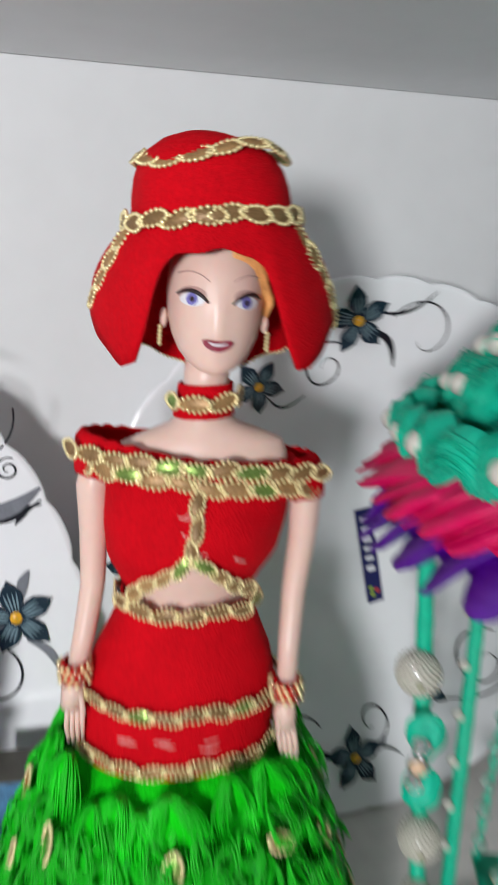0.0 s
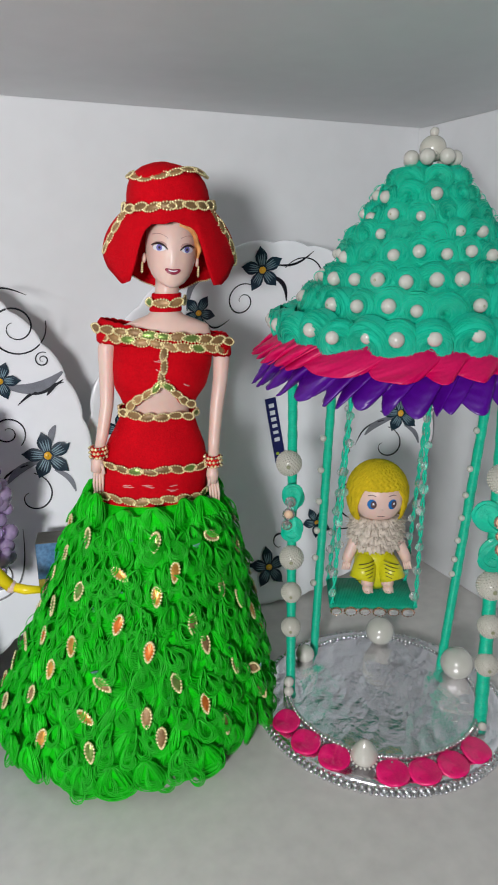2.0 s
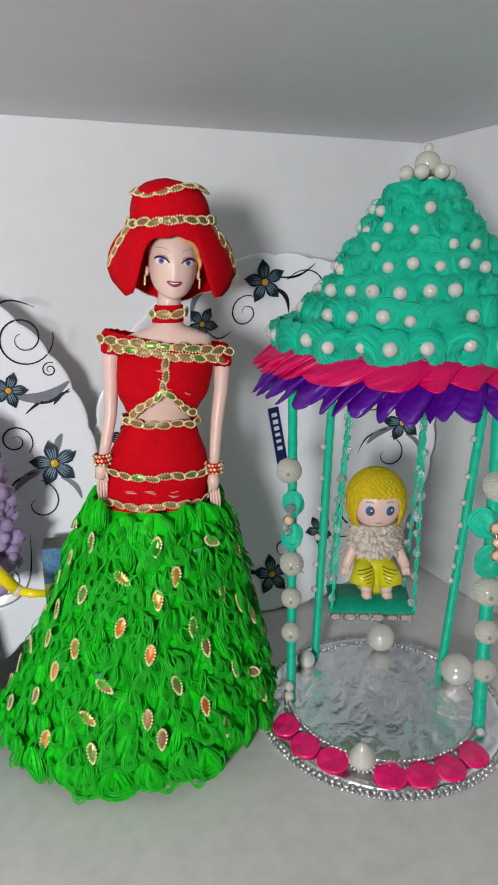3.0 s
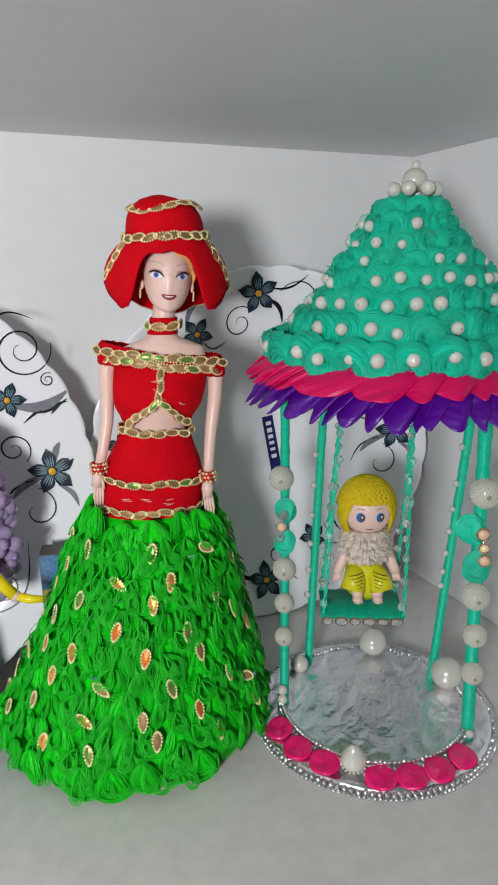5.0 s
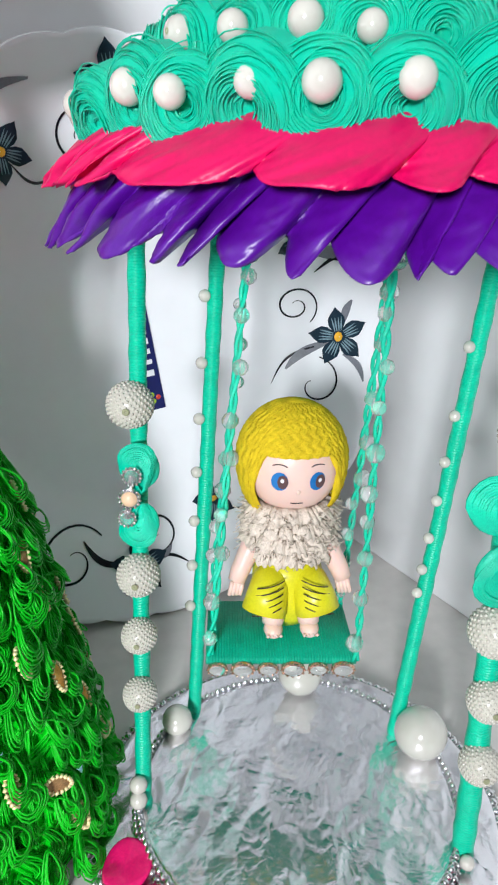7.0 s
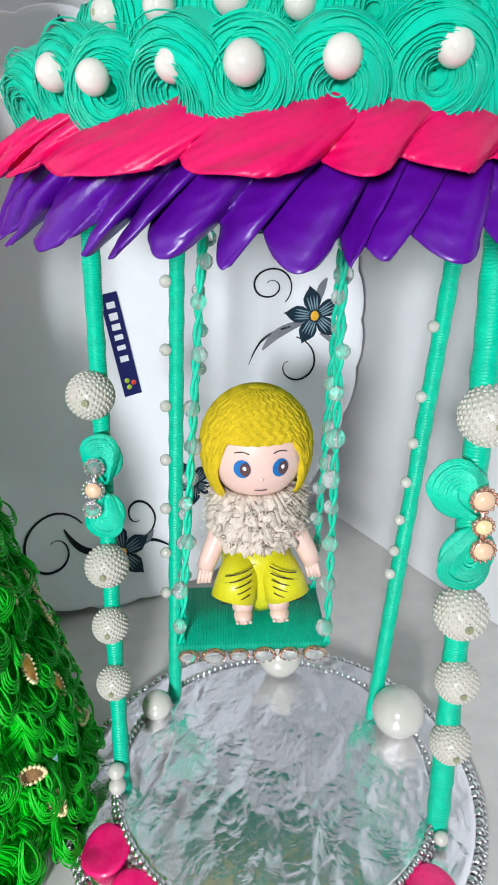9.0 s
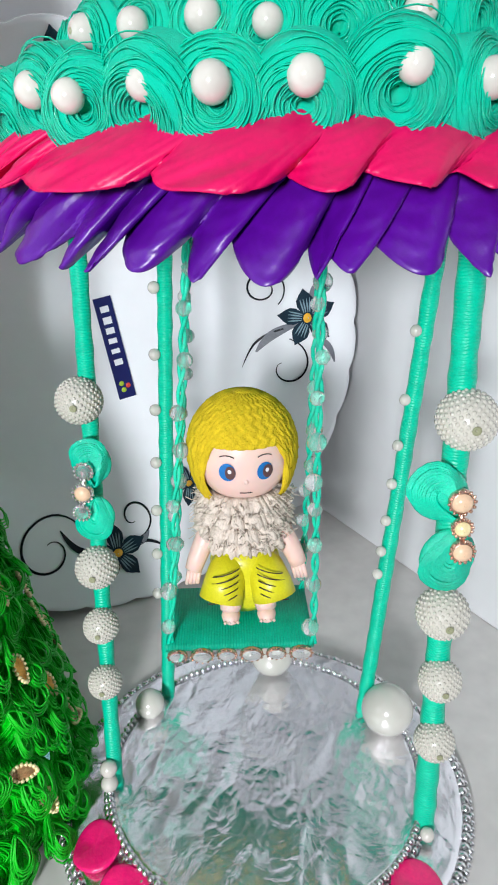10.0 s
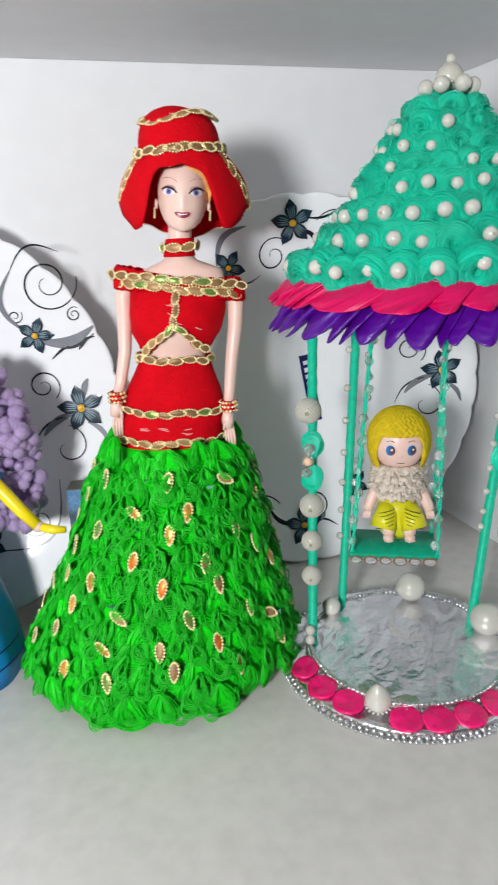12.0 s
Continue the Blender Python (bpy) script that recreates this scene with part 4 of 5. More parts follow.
def on_pole(key, name, me, z, size, push, label="", side=0.0, turn=None):
    """A piece glued to a pole, as a part of that pole."""
    p = at_pole(key, z) + AIM * push + Vector((0.81, -0.58, 0)) * side
    m = Matrix.Translation(p) @ (turn or FACE_TURN) @ Matrix.Scale(size, 4)
    return part(name, me, None, pole_obs[key], label, pole_obs[key].matrix_basis.inverted() @ m)


for key, rows in (("fl", ((0.1530, 0.0082, -0.002), (0.0960, 0.0078, 0.0), (0.0745, 0.0066, 0.0), (0.0530, 0.0064, 0.0))),
                  ("fr", ((0.1580, 0.0090, 0.001), (0.0965, 0.0085, -0.001), (0.0720, 0.0072, 0.0), (0.0480, 0.0070, 0.0)))):
    for z, s, side in rows:
        on_pole(key, "beaded_pearl", BEADED, z, s, 0.0042, "cream pearl covered in tiny beads", side)


def bow_loop(seed):
    """A flat teardrop of teal thread."""
    r2 = random.Random(seed)
    g = Geo()
    g.ball((0, 0, -0.0085), 0.0072, 16, 10, 0, (1.0, 0.32, 1.15))
    for s in range(16):
        w, h = 0.0022 + 0.0058 * s / 15, 0.010 + 0.0075 * s / 15 + r2.uniform(-0.0004, 0.0004)
        pts = []
        for i in range(20):
            a = 2 * math.pi * i / 20
            u = 0.5 - 0.5 * math.cos(a)
            pts.append((w * math.sin(a) * (0.45 + 0.6 * u), -0.0026 + 0.0016 * (s / 15) ** 3 - 0.0004 * math.sin(3 * a), -h * u))
        g.tube(pts, 0.00050, 4, 0, True)
    return g.mesh("thread_bow_loop", TEAL_YARN)


BOW = [bow_loop(i) for i in range(2)]


def brooch(stones):
    """Three stones in a row in beaded settings."""
    g = Geo()
    for z, r, k in stones:
        m = Matrix.Translation((0, 0, z)) @ pose(0, 0, 0, 90, 0, 0)
        g.lathe([(r, -0.001), (r, 0.0006), (r * 0.8, 0.0010)], 18, 0, m)
        g.lathe([(r * 0.8, 0.0008), (r * 0.65, 0.0019), (r * 0.3, 0.0024), (0.0001, 0.0025)], 18, k, m)
        for i in range(14):
            u = 2 * math.pi * i / 14
            g.ball((r * math.cos(u), -0.0007, z + r * math.sin(u)), 0.00055, 6, 4)
    g.tube([(0, 0.0002, stones[0][0]), (0, 0.0002, stones[-1][0])], 0.0009, 6)
    return g


BR_FL = brooch(((0.0080, 0.0030, 2), (0.0, 0.0034, 1), (-0.0072, 0.0028, 2))).mesh("brooch", [SILVER, CABOCHON, CRYSTAL])
BR_FR = brooch(((0.0082, 0.0037, 1), (0.0, 0.0029, 2), (-0.0078, 0.0035, 1))).mesh("brooch", [ROSE_GOLD, CABOCHON, GOLD_BEAD])
for key, zc, br, tilt in (("fl", 0.1235, BR_FL, 8), ("fr", 0.1270, BR_FR, -6)):
    s = 0.95 if key == "fl" else 1.15
    on_pole(key, "thread_bow_loop", BOW[0], zc + 0.002, s, 0.004, "teal thread bow loop", 0.002 if key == "fl" else 0.001, FACE_TURN @ pose(0, 0, 0, 0, 172 if key == "fl" else 140, 0))
    on_pole(key, "thread_bow_loop", BOW[1], zc - 0.002, s, 0.004, "teal thread bow loop", 0.0015, FACE_TURN @ pose(0, 0, 0, 0, 8 if key == "fl" else 14, 0))
    on_pole(key, "brooch", br, zc, 1.0, 0.0085, "three small stones in beaded settings", -0.0018 if key == "fl" else 0.001, FACE_TURN @ pose(0, 0, 0, 0, tilt, 0))
for key, zz in (("rl", (0.184, 0.160, 0.139, 0.118, 0.098, 0.079, 0.061)), ("rr", (0.172, 0.148, 0.131, 0.116, 0.101, 0.088, 0.078))):
    for z in zz:
        on_pole(key, "small_pearl", SMALL_PEARL, z, 0.0023 if key == "rl" else 0.0021, 0.003, "", -0.0036)
for z in (0.0125, 0.0185):
    on_pole("fl", "small_pearl", SMALL_PEARL, z, 0.0033, 0.0050, "", -0.001)
on_pole("fr", "small_pearl", SMALL_PEARL, 0.0085, 0.0026, 0.0055)
for p, r in (((0.2200, 0.1165, 0.0185), 0.0105), ((0.1965, 0.1680, 0.0195), 0.0098), ((0.1390, 0.1725, 0.0150), 0.0062)):
    part("large_pearl", PEARL_MESH, None, gaz, "large cream pearl", Matrix.Translation(Vector(p) - G0) @ Matrix.Scale(r, 4))

# roof
ROOF = Vector((0.0165, 0.0140, 0.0))
ROOF_R = [(0.218, 0.072), (0.230, 0.0700), (0.238, 0.0655), (0.256, 0.0518), (0.272, 0.0418), (0.288, 0.0322), (0.300, 0.0245), (0.311, 0.0175), (0.319, 0.0095)]
roof = part("roof", Geo().lathe([(0.0005, 0.2150), (0.070, 0.2150)] + [(r - 0.004, z) for z, r in ROOF_R] + [(0.0005, 0.322)], 64), TEAL_UNDER, gaz, "conical roof covered in teal yarn rosettes", Matrix.Translation(ROOF))


def ribbon(name, mat, r0, z0, r1, z1, widths, depth, lap, wave_z, lean, seed, label):
    """A gathered satin ribbon: uneven soft flutes that fold over sideways and open towards the hem."""
    rr = random.Random(seed)
    total, use = 0.0, []
    while total < 2 * math.pi - 0.06:
        use.append(rr.choice(widths) * rr.uniform(0.8, 1.2))
        total += use[-1]
    use = [w * 2 * math.pi / total for w in use]
    cols, start = [], 0.0
    tall = [rr.uniform(0.55, 1.3) for _ in use]
    over = [lap * rr.uniform(0.5, 1.25) for _ in use]
    slant = [rr.uniform(-0.08, 0.08) for _ in use]
    for k, w in enumerate(use):
        nxt = (k + 1) % len(use)
        for i in range(48):
            u = i / 48
            mix = u * u * (3 - 2 * u)
            h = tall[k] * (1 - mix) + tall[nxt] * mix
            wide = min(w, 0.26)
            bend = over[k] * wide * math.sin(2 * math.pi * u)
            tip = (0.5 - 0.5 * math.cos(2 * math.pi * u)) ** (1.0 if w < 0.3 else 0.5)
            cols.append((start + w * u, bend, tip, h, slant[k] * (1 - mix) + slant[nxt] * mix))
        start += w
    rows = []
    for v in np.linspace(0, 1, 24):
        line = []
        for ang, bend, tip, h, sl in cols:
            swell = (0.12 + 0.88 * v ** 1.1) * h
            crease = noise.noise((ang * 10 + v * 1.4, v * 1.8, seed))
            fine = abs(noise.noise((ang * 46 + v * 7.5, v * 2.0, seed * 3.1)))
            r = r0 + (r1 - r0) * v ** 0.85 + depth * swell * (tip - 0.35) + 0.0016 * v * crease + 0.0016 * v * fine + 0.0012 * math.sin(math.pi * v)
            aa = ang - bend * swell - lean * v + sl * v + 0.015 * v * crease
            z = z0 + (z1 - z0) * v - wave_z * v * h * (tip - 0.4) + 0.0010 * v * crease
            line.append((r * math.cos(aa), r * math.sin(aa), z))
        rows.append(line)
    ob = part(name, Geo().grid(rows), mat, gaz, label, Matrix.Translation(ROOF))
    mod = ob.modifiers.new("ribbon", "SOLIDIFY")
    mod.thickness = 0.00035
    return ob


ribbon("purple_ruffle", PURPLE, 0.0725, 0.2260, 0.0795, 0.2085, (0.085, 0.11, 0.14, 0.19), 0.0115, 0.05, 0.0078, 0.17, 3, "gathered purple satin ribbon under the roof")
ribbon("pink_ruffle", PINK, 0.0725, 0.2335, 0.0832, 0.2210, (0.08, 0.11, 0.16, 0.36), 0.0080, 0.06, 0.0034, 0.19, 8, "gathered hot pink satin ribbon under the roof")


def rosette(seed):
    """A flat ring of yarn strands laid round and round, puffed up about a sunken middle."""
    r2 = random.Random(seed)
    g = Geo()

    def puff(r):
        return 0.10 + 0.58 * max(0.0, 1 - ((r - 0.52) / 0.56) ** 2)
    g.lathe([(0.97, -0.25)] + [(r, puff(r) - 0.008) for r in (0.97, 0.88, 0.75, 0.6, 0.45, 0.3, 0.15, 0.02)], 20, 1)
    for k in range(27):
        r = 0.16 + 0.86 * (k + 0.5) / 27
        ox, oy, ph, w = r2.uniform(-0.06, 0.06), r2.uniform(-0.06, 0.06), r2.uniform(0, 6.28), r2.uniform(0.015, 0.05)
        pts = []
        for i in range(30):
            a = 2 * math.pi * i / 30
            rr = r * (1 + w * math.sin(2 * a + ph) + 0.5 * w * math.sin(5 * a + 2 * ph))
            pts.append((ox + rr * math.cos(a), oy + rr * math.sin(a), puff(r) + 0.035 * math.sin(2 * a + 3 * ph) + r2.uniform(-0.012, 0.012)))
        g.tube(pts, r2.uniform(0.015, 0.027), 3, 0, True)
    return g.mesh("yarn_rosette", [TEAL_YARN, TEAL_UNDER])


ROSETTES = [rosette(i) for i in range(4)]
rnd = random.Random(21)
for j, (z, size, count) in enumerate(((0.2362, 0.0108, 30), (0.2485, 0.0104, 27), (0.2605, 0.0100, 24), (0.2725, 0.0094, 21), (0.2825, 0.0090, 18), (0.2920, 0.0086, 15), (0.3015, 0.0082, 12), (0.3105, 0.0078, 8))):
    r = lerp(ROOF_R, z)
    for i in range(count):
        a = 2 * math.pi * (i + 0.5 * (j % 2) + rnd.uniform(-0.12, 0.12)) / count
        zz = z + rnd.uniform(-0.0016, 0.0016)
        rr = lerp(ROOF_R, zz) - 0.0030
        out = Vector((math.cos(a), math.sin(a), 0.10 if j else -0.12)).normalized()
        rr += rnd.uniform(-0.0012, 0.0016) + (0.0075 if j == 0 else 0.0020 if j == 1 else 0.0)
        side = (a - 5.85 + math.pi) % (2 * math.pi) - math.pi
        rr += 0.013 * math.exp(-(side / 0.42) ** 2) * max(0.0, 1 - abs(zz - 0.258) / 0.03)
        p = Vector((rr * math.cos(a), rr * math.sin(a), zz))
        q = along(p, out) @ pose(0, 0, 0, rnd.uniform(-20, 20), rnd.uniform(-20, 20), rnd.uniform(0, 360))
        part("yarn_rosette", rnd.choice(ROSETTES), None, roof, "", q @ Matrix.Scale(size * rnd.uniform(0.96, 1.14), 4))
        if j < 7 and rnd.random() < (0.97, 0.66, 0.72, 0.70, 0.62, 0.55, 0.4)[j]:
            s = (0.0040, 0.0037, 0.0037, 0.0034, 0.0030, 0.0030, 0.0034)[j] * rnd.uniform(0.82, 1.02)
            pp = p + out * (size * 0.56 + s * 0.50) + Vector((0, 0, 0.0030 if j == 0 else 0.0015))
            hole = rnd.random() < 0.16
            part("roof_pearl", HOLE_PEARL if hole else PEARL_MESH, None, roof, "", Matrix.Translation(pp) @ pose(0, 0, 0, 0, 0, math.degrees(a) + 90) @ Matrix.Scale(s, 4))
# stray ends of yarn that stand off the roof
g = Geo()
for i in range(170):
    z, a = rnd.uniform(0.236, 0.312), rnd.uniform(0, 2 * math.pi)
    r = lerp(ROOF_R, z) + 0.002
    m = along((r * math.cos(a) + 0.0012 + 0.045 * (z - 0.226), r * math.sin(a) - 0.020 * (z - 0.226), z), (math.cos(a), math.sin(a), rnd.uniform(-0.3, 0.9))) @ pose(0, 0, 0, 0, 0, rnd.uniform(0, 360))
    w, h = rnd.uniform(0.0015, 0.0040), rnd.uniform(0.003, 0.007)
    g.tube([(w * math.sin(t), 0.0, h * (0.5 - 0.5 * math.cos(t))) for t in [2 * math.pi * k / 14 for k in range(14)]], 0.00022, 4, 0, True, m)
tagged(part("stray_yarn", g, TEAL_YARN, roof, "stray loops of teal yarn"), kind="stuff")
# finial of pearls
g = Geo().ball((0, 0, 0), 0.0078, 20, 14, 0, (1, 1, 0.95))
for i in range(16):
    u = 2 * math.pi * i / 16
    g.ball((0.0075 * math.cos(u), 0.0075 * math.sin(u), -0.0035), 0.0011, 6, 4)
part("finial_pearl", g, PEARL_DULL, roof, "translucent cream pearl at the roof's tip", Matrix.Translation((0.001, 0, 0.3275)) @ Matrix.Scale(0.9, 4))
part("finial_tip", SMALL_PEARL, None, roof, "", Matrix.Translation((0.001, 0, 0.3356)) @ Matrix.Scale(0.0025, 4))
for i in range(7):
    u = 2 * math.pi * i / 7 + 0.25
    part("roof_pearl", PEARL_MESH, None, roof, "", Matrix.Translation((0.001 + 0.0118 * math.cos(u), 0.0118 * math.sin(u), 0.3225)) @ Matrix.Scale(0.0041, 4))
# the cone leans a little to one side
for ob in roof.children:
    if not ob.name.startswith("stray"):
        lift = max(0.0, ob.location.z - 0.226)
        ob.location.x, ob.location.y = ob.location.x + 0.0012 + 0.045 * lift, ob.location.y - 0.0005 - 0.020 * lift

# ---- swing inside the gazebo ----
SW = Matrix.Translation((0.1650, 0.1395, 0.0710)) @ pose(0, 0, 0, 0, 0, -28)
swing = thing("toy_swing", "teal thread-wrapped toy swing on beaded cords, hung under the gazebo roof", "swing", SW)
g = Geo()
prof = [(-0.0165, -0.0015), (-0.0172, 0.0), (-0.0165, 0.0015), (0.0165, 0.0015), (0.0172, 0.0), (0.0165, -0.0015)]
g.grid([[(x, y, z) for y, z in prof] for x in np.linspace(-0.0255, 0.0255, 26)], 0, None, True, True)
seat = part("seat", g, TEAL_SEAT, swing, "flat seat wound with teal thread")
STONE = Geo()
STONE.lathe([(1.0, -0.3), (1.0, 0.2), (0.8, 0.4)], 14, 0, pose(0, 0, 0, 90, 0, 0), 1.35, 0.9)
STONE.lathe([(0.8, 0.35), (0.55, 0.7), (0.02, 0.8)], 10, 1, pose(0, 0, 0, 90, 0, 0), 1.35, 0.9)
for i in range(12):
    u = 2 * math.pi * i / 12
    STONE.bead((1.3 * math.cos(u), -0.25, 0.9 * math.sin(u)), 0.2, 0)
STONE = STONE.mesh("rhinestone", [ROSE_GOLD, CRYSTAL])
for i in range(6):
    part("rhinestone", STONE, None, seat, "", Matrix.Translation((-0.0215 + 0.0085 * i, -0.0178, -0.0024)) @ Matrix.Scale(0.0026 + 0.0004 * (i % 2), 4))
inv = SW.inverted()
CRYSTAL_MESH = Geo().ball((0, 0, 0), 1.0, 8, 5).mesh("clear_bead", CRYSTAL)
rnd = random.Random(4)
for a, b in (((0.1365, 0.1370, 0.0710), (0.1610, 0.1580, 0.2150)), ((0.1500, 0.1640, 0.0715), (0.1640, 0.1620, 0.2150)),
             ((0.1795, 0.1130, 0.0710), (0.1750, 0.1070, 0.2150)), ((0.1935, 0.1410, 0.0715), (0.1770, 0.1095, 0.2150))):
    a, b = inv @ Vector(a), inv @ Vector(b)
    g = Geo()
    for s in range(2):
        n, path = 60, []
        for i in range(n):
            p = a.lerp(b, i / (n - 1))
            u = 0.9 * i + math.pi * s
            path.append(p + Vector((0.0008 * math.cos(u), 0.0008 * math.sin(u), 0)))
        g.tube(path, 0.00070, 5)
    cord = part("cord", g, TEAL_YARN, swing, "twisted teal cord threaded with clear beads")
    z = 0.06
    while z < 0.97:
        p = a.lerp(b, z) + Vector((rnd.uniform(-0.0014, 0.0014), rnd.uniform(-0.0026, 0.0006), 0))
        part("clear_bead", CRYSTAL_MESH, None, cord, "", Matrix.Translation(p) @ Matrix.Scale(rnd.uniform(0.0022, 0.0031), 4))
        z += rnd.uniform(0.075, 0.125)

# ---- baby doll on the swing ----
BABY = Matrix.Translation((0.1682, 0.1400, 0.0752)) @ pose(0, 0, 0, 0, 0, -25) @ Matrix.Diagonal((0.96, 0.96, 1.03, 1))


def baby_doll():
    g = Geo()
    g.ball((0, 0, 0.0600), 0.0172, 28, 20, 0, (0.98, 0.95, 0.98))
    # torso
    g.lathe([(0.0085, 0.002), (0.0110, 0.010), (0.0108, 0.022), (0.0085, 0.034), (0.0055, 0.042), (0.0050, 0.047)], 24, 0, None, 1.0, 0.8, True)
    for s in (-1, 1):
        g.tube([(0.0085 * s, -0.001, 0.037), (0.0140 * s, -0.003, 0.0300), (0.0178 * s, -0.006, 0.0228), (0.0192 * s, -0.007, 0.0195)], [0.0034, 0.0038, 0.0034, 0.0030], 12)
        for j in range(4):
            g.tube([(0.0187 * s + 0.0012 * (j - 1.5), -0.0075, 0.0195), (0.0198 * s + 0.0013 * (j - 1.5), -0.0085, 0.0150)], [0.0010, 0.0007], 6)
        g.tube([(0.0055 * s, -0.003, 0.012), (0.0060 * s, -0.009, 0.012), (0.0062 * s, -0.0125, 0.0095), (0.0064 * s, -0.0130, 0.0070)], [0.0046, 0.0044, 0.0040, 0.0038], 12)
        g.ball((0.0064 * s, -0.0148, 0.0056), 0.0036, 12, 8, 0, (0.95, 1.25, 0.75))
        for j in range(4):
            g.bead((0.0064 * s + 0.0015 * (j - 1.5), -0.0190, 0.0054), 0.0008)

    def face(u, w, lift):
        r = 0.0168
        y = math.sqrt(max(1e-9, r * r - u * u - (w - 0.060) ** 2))
        return (u, -0.97 * y - lift, w)

    def patch(c, a, b, k, lift):
        rings = [[face(c[0] + s * a * math.cos(t), c[1] + s * b * math.sin(t), lift) for t in [2 * math.pi * i / 16 for i in range(16)]] for s in (0.03, 0.55, 1.0)]
        g.grid(rings, k)
    for s in (-1, 1):
        ex = 0.0062 * s
        patch((ex, 0.0583), 0.0027, 0.0031, 1, 0.0004)
        patch((ex + 0.0009, 0.0583), 0.0017, 0.0023, 2, 0.0007)
        # small white highlight painted on the pupil
        patch((ex + 0.0007, 0.0589), 0.0006, 0.0007, 3, 0.0010)
        g.tube([face(ex + u, 0.0637 - 110 * u * u, 0.0002) for u in np.linspace(-0.0023, 0.0023, 7)], 0.00019, 4, 4)
    g.tube([face(u, 0.0503 + 20 * u * u, 0.0003) for u in np.linspace(-0.0021, 0.0021, 6)], 0.00018, 4, 4)
    g.ball(face(0, 0.0548, -0.0003), 0.0010, 8, 6, 0)
    # knitted hair cap with ridges
    n, rows = 208, []
    for j in range(44):
        w = j / 43
        line = []
        for i in range(n):
            a = 2 * math.pi * i / n
            front = max(0.0, -math.sin(a)) ** 0.7
            low = 0.0440 + 0.0215 * min(1.0, max(0.0, (front - 0.66) / 0.2)) ** 0.6 * (1.0 if math.sin(a) < 0 else 0.0)
            z = low + (0.0795 - low) * math.sin(w * math.pi / 2)
            h = min(1.0, abs(z - 0.0605) / 0.0192) * (1.0 if z > 0.0605 else 0.80)
            r = 0.0192 * math.sqrt(max(0.0004, 1 - h * h)) + 0.00055 * math.sin(30 * a + 1.9 * math.sin(j * 0.95)) * (0.75 + 0.25 * math.cos(j * 1.9)) * min(1.0, 8 * (1.02 - w))
            if w == 0:
                r -= 0.0016
            line.append((r * math.cos(a), r * 0.98 * math.sin(a) + 0.0012, z))
        rows.append(line)
    g.grid(rows, 5, None, True, False)
    g.ball((0, 0.0012, 0.0789), 0.0036, 12, 6, 5, (1, 1, 0.33))
    return tagged(part("baby_doll", g, [BABY_SKIN, EYE_BLUE, EYE_BROWN, EYE_WHITE, LASH, KNIT], None, "", BABY), "small plastic baby doll with yellow knitted cap, sitting on the swing", "doll")


baby_doll()
col = thing("doll_lace_collar", "frayed cream lace ruffle in tiers round the baby doll's shoulders", "collar", BABY)
for j, (z0, r0, r1, dz) in enumerate(((0.0468, 0.0112, 0.0162, -0.0038), (0.0438, 0.0098, 0.0170, -0.0058), (0.0400, 0.0098, 0.0172, -0.0070), (0.0355, 0.0098, 0.0158, -0.0080))):
    rows = []
    for v in (0, 0.35, 0.7, 1.0):
        line = []
        for i in range(170):
            a = 2 * math.pi * i / 170
            puff = math.sin(15 * a + 2.1 * j + 0.8 * math.sin(3 * a)) + 0.5 * math.sin(37 * a + j)
            r = r0 + (r1 - r0) * v + 0.0010 * v * puff
            line.append((r * math.cos(a), 0.82 * r * math.sin(a) - 0.001, z0 + dz * v ** 1.3 + 0.0009 * v * math.cos(15 * a + 2 * j) + 0.0007 * v * math.sin(43 * a)))
        rows.append(line)
    ob = part("lace_tier", Geo().grid(rows), LACE, col)
    mod = ob.modifiers.new("thread", "SOLIDIFY")
    mod.thickness = 0.0006
rnd = random.Random(31)
g = Geo()
for i in range(700):
    a, z = rnd.uniform(0, 2 * math.pi), rnd.uniform(0.029, 0.0465)
    r = rnd.uniform(0.0135, 0.0165)
    p = Vector((r * math.cos(a), 0.82 * r * math.sin(a) - 0.001, z))
    d = Vector((math.cos(a) + rnd.uniform(-0.9, 0.9), math.sin(a) + rnd.uniform(-0.9, 0.9), rnd.uniform(-0.9, 0.6))) * rnd.uniform(0.0012, 0.0030)
    b = Vector((rnd.uniform(-1, 1), rnd.uniform(-1, 1), rnd.uniform(-1, 1))) * 0.0008
    g.tube([p, p + d * 0.5 + b, p + d], 0.00017, 3)
tagged(part("frayed_threads", g, LACE, col, "loose frayed lace threads"), kind="stuff")
sho = thing("doll_shorts", "shiny yellow shorts with thin dark stripes on the baby doll", "shorts", BABY)
g = Geo()
g.lathe([(0.0108, 0.026), (0.0128, 0.020), (0.0130, 0.012), (0.0115, 0.005), (0.0080, 0.0012)], 28, 0, None, 1.0, 0.85, True)
for s in (-1, 1):
    g.tube([(0.0058 * s, -0.001, 0.0180), (0.0068 * s, -0.0065, 0.0180), (0.0086 * s, -0.0105, 0.0145), (0.0096 * s, -0.0118, 0.0105)], [0.0066, 0.0070, 0.0075, 0.0080], 18)
part("shorts_cloth", g, SHORTS, sho)
g = Geo()
for s in (-1, 1):
    for j in range(7):
        c = Vector(((0.0072 + 0.0004 * j) * s, -0.0071, 0.0240 - 0.0021 * j))
        pts = []
        for u in np.linspace(-0.62, 0.62, 8):
            rad = 0.0079 + 0.0010 * j / 6
            pts.append((c.x + rad * math.sin(u), c.y - 0.0006 * j - rad * math.cos(u) * 0.98, c.z - 0.0022 * u * s))
        if 0 < j < 6:
            g.tube(pts, 0.00022, 4)
part("stripe_print", g, LASH, sho, "thin dark printed stripes")

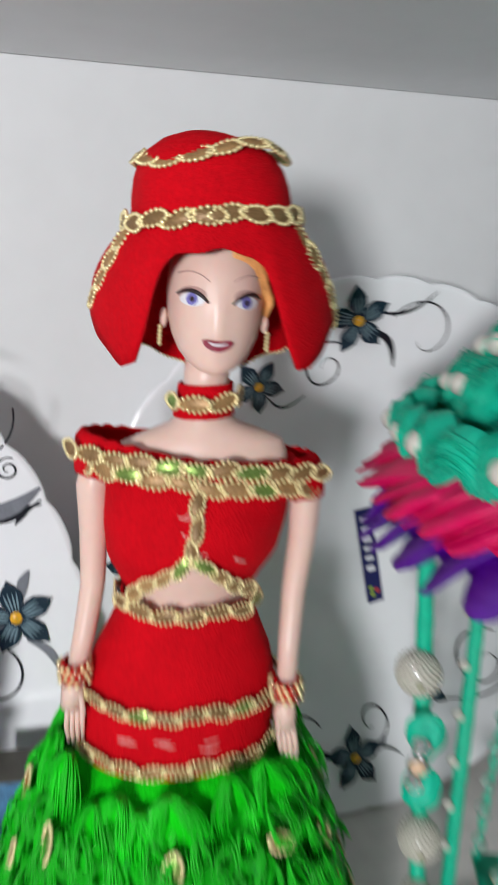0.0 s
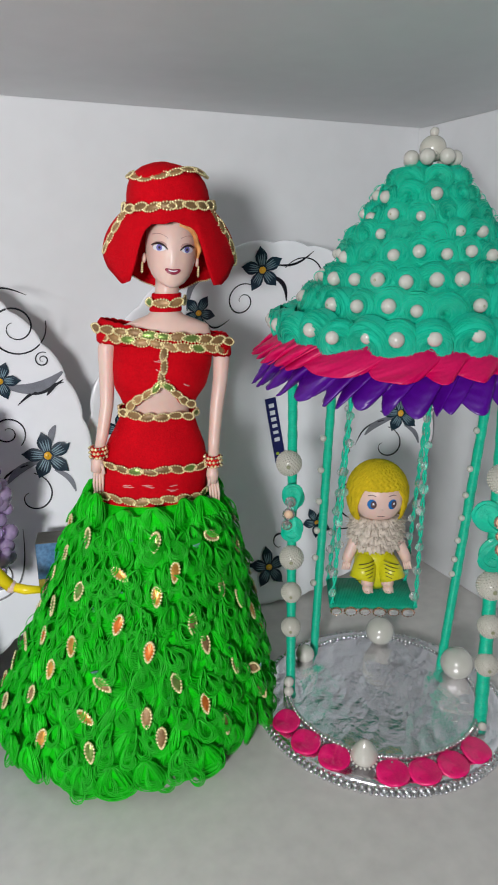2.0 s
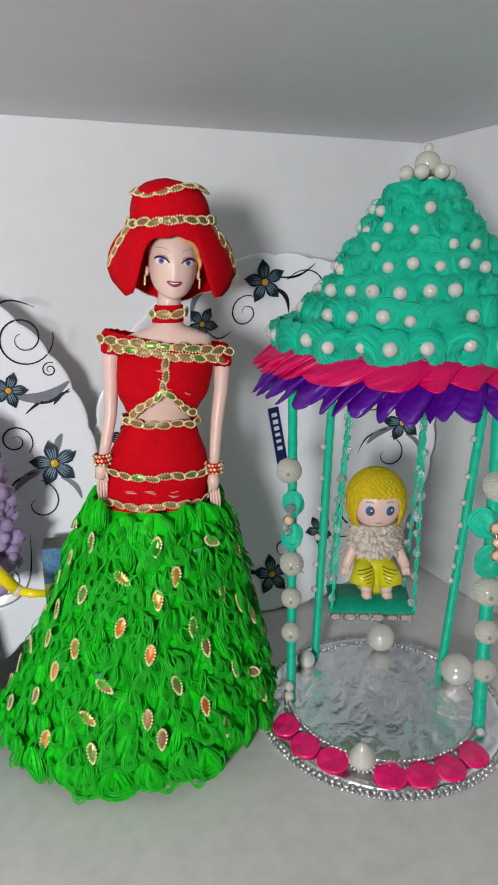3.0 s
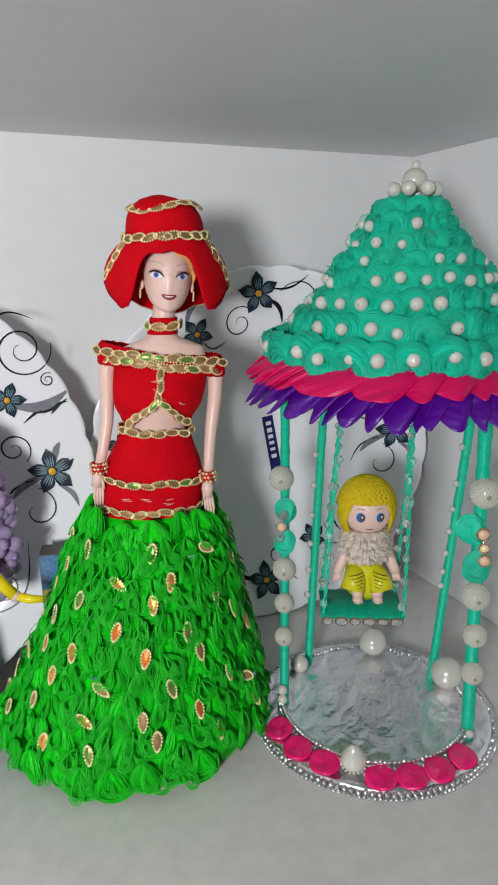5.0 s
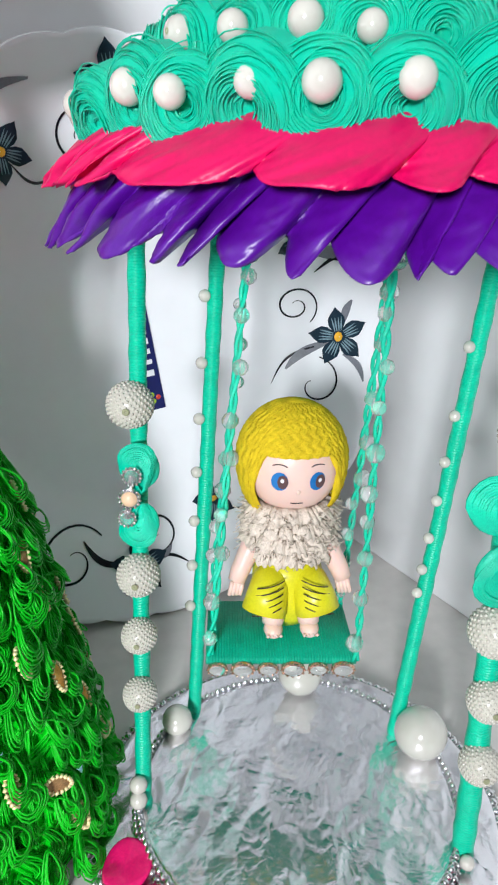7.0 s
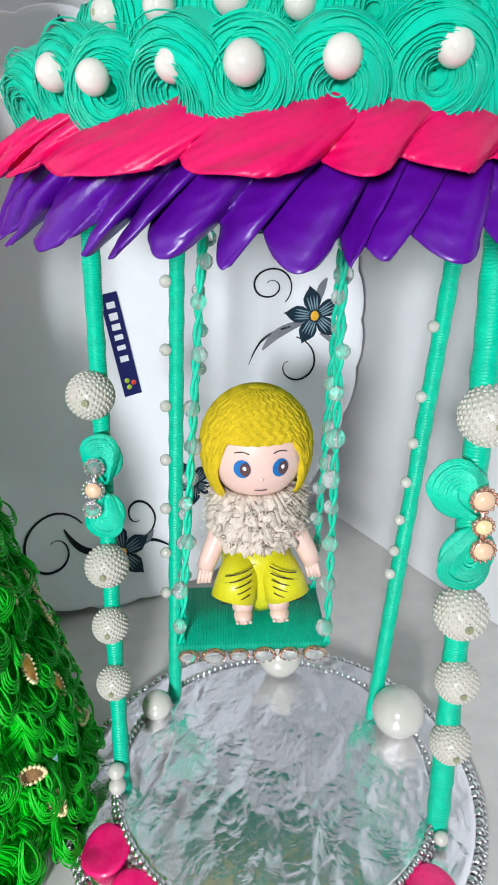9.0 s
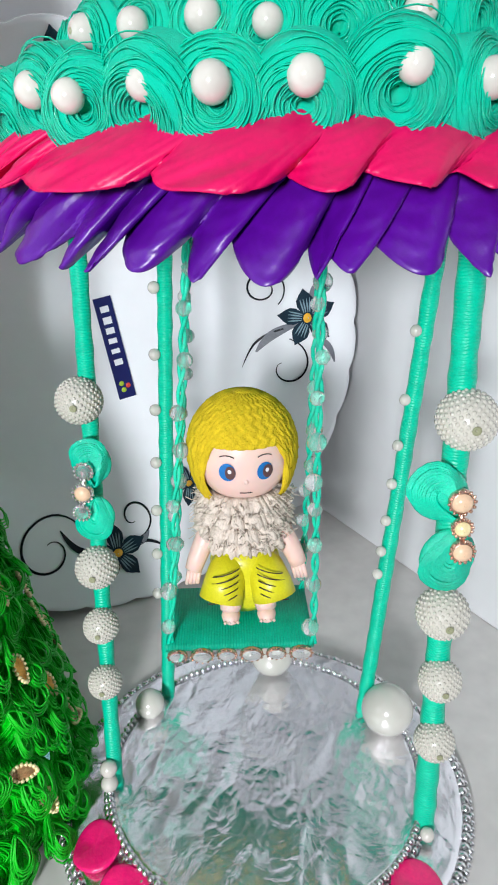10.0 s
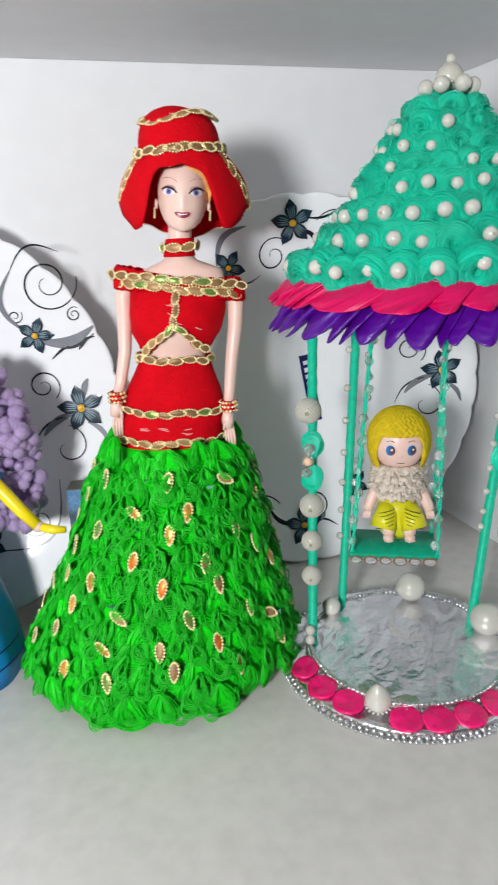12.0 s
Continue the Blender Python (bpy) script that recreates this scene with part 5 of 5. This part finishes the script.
# ---- the blue-dressed doll at the shelf's other end ----
D2 = Matrix.Translation((-0.104, 0.219, 0.0)) @ pose(0, 0, 0, 0, 0, -12)
g = Geo()
g.lathe([(0.010, 0.10), (0.013, 0.115), (0.0145, 0.128), (0.010, 0.138), (0.0055, 0.144), (0.0052, 0.152)], 24, 0, None, 1.0, 0.75, True)
g.ball((0, -0.001, 0.1655), 0.0155, 20, 14, 0, (0.95, 1.0, 1.1))
for s in (-1, 1):
    g.tube([(0.0135 * s, 0, 0.1335), (0.030 * s, -0.004, 0.128), (0.048 * s, -0.008, 0.1240), (0.0600 * s, -0.011, 0.1085), (0.0690 * s, -0.013, 0.0985)], [0.0046, 0.0046, 0.0044, 0.0040, 0.0034], 12, 1)
    g.tube([(0.0690 * s, -0.013, 0.0985), (0.0770 * s, -0.015, 0.0965), (0.0850 * s, -0.016, 0.0960)], [0.0026, 0.0028, 0.0020], 10, 1)
    g.ball((0.0692 * s, -0.013, 0.0984), 0.0036, 10, 8, 0)
rnd = random.Random(9)
for i in range(950):
    u, z = rnd.uniform(-1, 1), rnd.uniform(0.088, 0.190)
    wide = lerp([(0.088, 0.058), (0.12, 0.066), (0.16, 0.063), (0.185, 0.048), (0.192, 0.03)], z)
    g.ball((0.008 + 0.92 * wide * u, 0.012 + rnd.uniform(-0.012, 0.012) + 0.006 * abs(u), z), rnd.uniform(0.0030, 0.0056), 8, 6, 2)
ob = part("blue_dress_doll", g, [BABY_SKIN, YELLOW_PLASTIC, LILAC], None, "", D2)
tagged(ob, "small doll with bubbly lilac curls and yellow plastic arms", "doll")
dr = thing("doll_blue_dress", "flared bright blue doll dress with a yellow waist ring", "dress", D2)
prof = [(0.0455, 0.0), (0.0446, 0.012), (0.0415, 0.035), (0.0360, 0.060), (0.0285, 0.082), (0.0210, 0.098), (0.0165, 0.106)]
rows = [[(r * (1 + 0.02 * math.sin(9 * a)) * math.cos(a), r * (1 + 0.02 * math.sin(9 * a)) * math.sin(a), z) for a in [2 * math.pi * i / 72 for i in range(72)]] for r, z in prof]
part("dress_skirt", Geo().grid(rows, 0, None, True, True), BLUE_CLOTH, dr)
part("dress_bodice", Geo().lathe([(0.0165, 0.106), (0.0155, 0.112), (0.0170, 0.124), (0.0160, 0.134)], 28, 0, None, 1.0, 0.8), BLUE_CLOTH, dr)
g = Geo()
for i in range(20):
    u = 2 * math.pi * i / 20
    g.ball((0.0180 * math.cos(u), 0.0160 * math.sin(u), 0.107), 0.0028, 8, 6)
part("waist_ring", g, YELLOW_PLASTIC, dr, "ring of yellow beads")
for s in (-1, 1):
    part("sleeve", Geo().ball((0, 0, 0), 0.0085, 16, 10, 0, (1.15, 1, 0.9)), BLUE_CLOTH, dr, "puffed blue sleeve", Matrix.Translation((0.022 * s, -0.002, 0.1310)))
for s in (-1, 1):
    part("cuff", Geo().lathe([(0.0046, -0.0030), (0.0080, -0.0026), (0.0092, 0.0), (0.0078, 0.0028), (0.0046, 0.0030)], 20), BLUE_CLOTH, dr, "blue ring cuff on a yellow arm", along((0.046 * s, -0.0075, 0.1245), (s, -0.2, -0.35)))
g = Geo()
for z in (0.012, 0.022):
    r = lerp([(b, a) for a, b in prof], z) + 0.0010
    g.tube([(r * math.sin(a) * 1.0, -r * math.cos(a), z) for a in np.linspace(-0.3, 1.6, 30)], 0.0005, 5)
part("hem_lines", g, STICKER, dr, "dark blue stitched lines")

# ---- picture box behind the green skirt ----
bx = thing("picture_box", "small glossy box with blurred blue and ochre print", "box", Matrix.Translation((-0.0060, 0.2360, 0.0)) @ pose(0, 0, 0, 0, 0, -14))
# carton runs down to the shelf; its dark colour below the prints stands for shade
ob = part("carton", Geo().box((-0.013, -0.008, 0.0), (0.020, 0.010, 0.104)), SHADE_CARD, bx, "card body, its dark lower part in place of shade", smooth=False)
bevelled(ob, 0.0008)
part("upper_print", Geo().box((-0.0126, -0.0086, 0.080), (0.0196, -0.0081, 0.1036)), BLUE_PRINT, bx, "blue print", smooth=False)
part("lower_print", Geo().box((-0.0126, -0.0086, 0.058), (0.0196, -0.0081, 0.0797)), OCHRE_PRINT, bx, "ochre print", smooth=False)
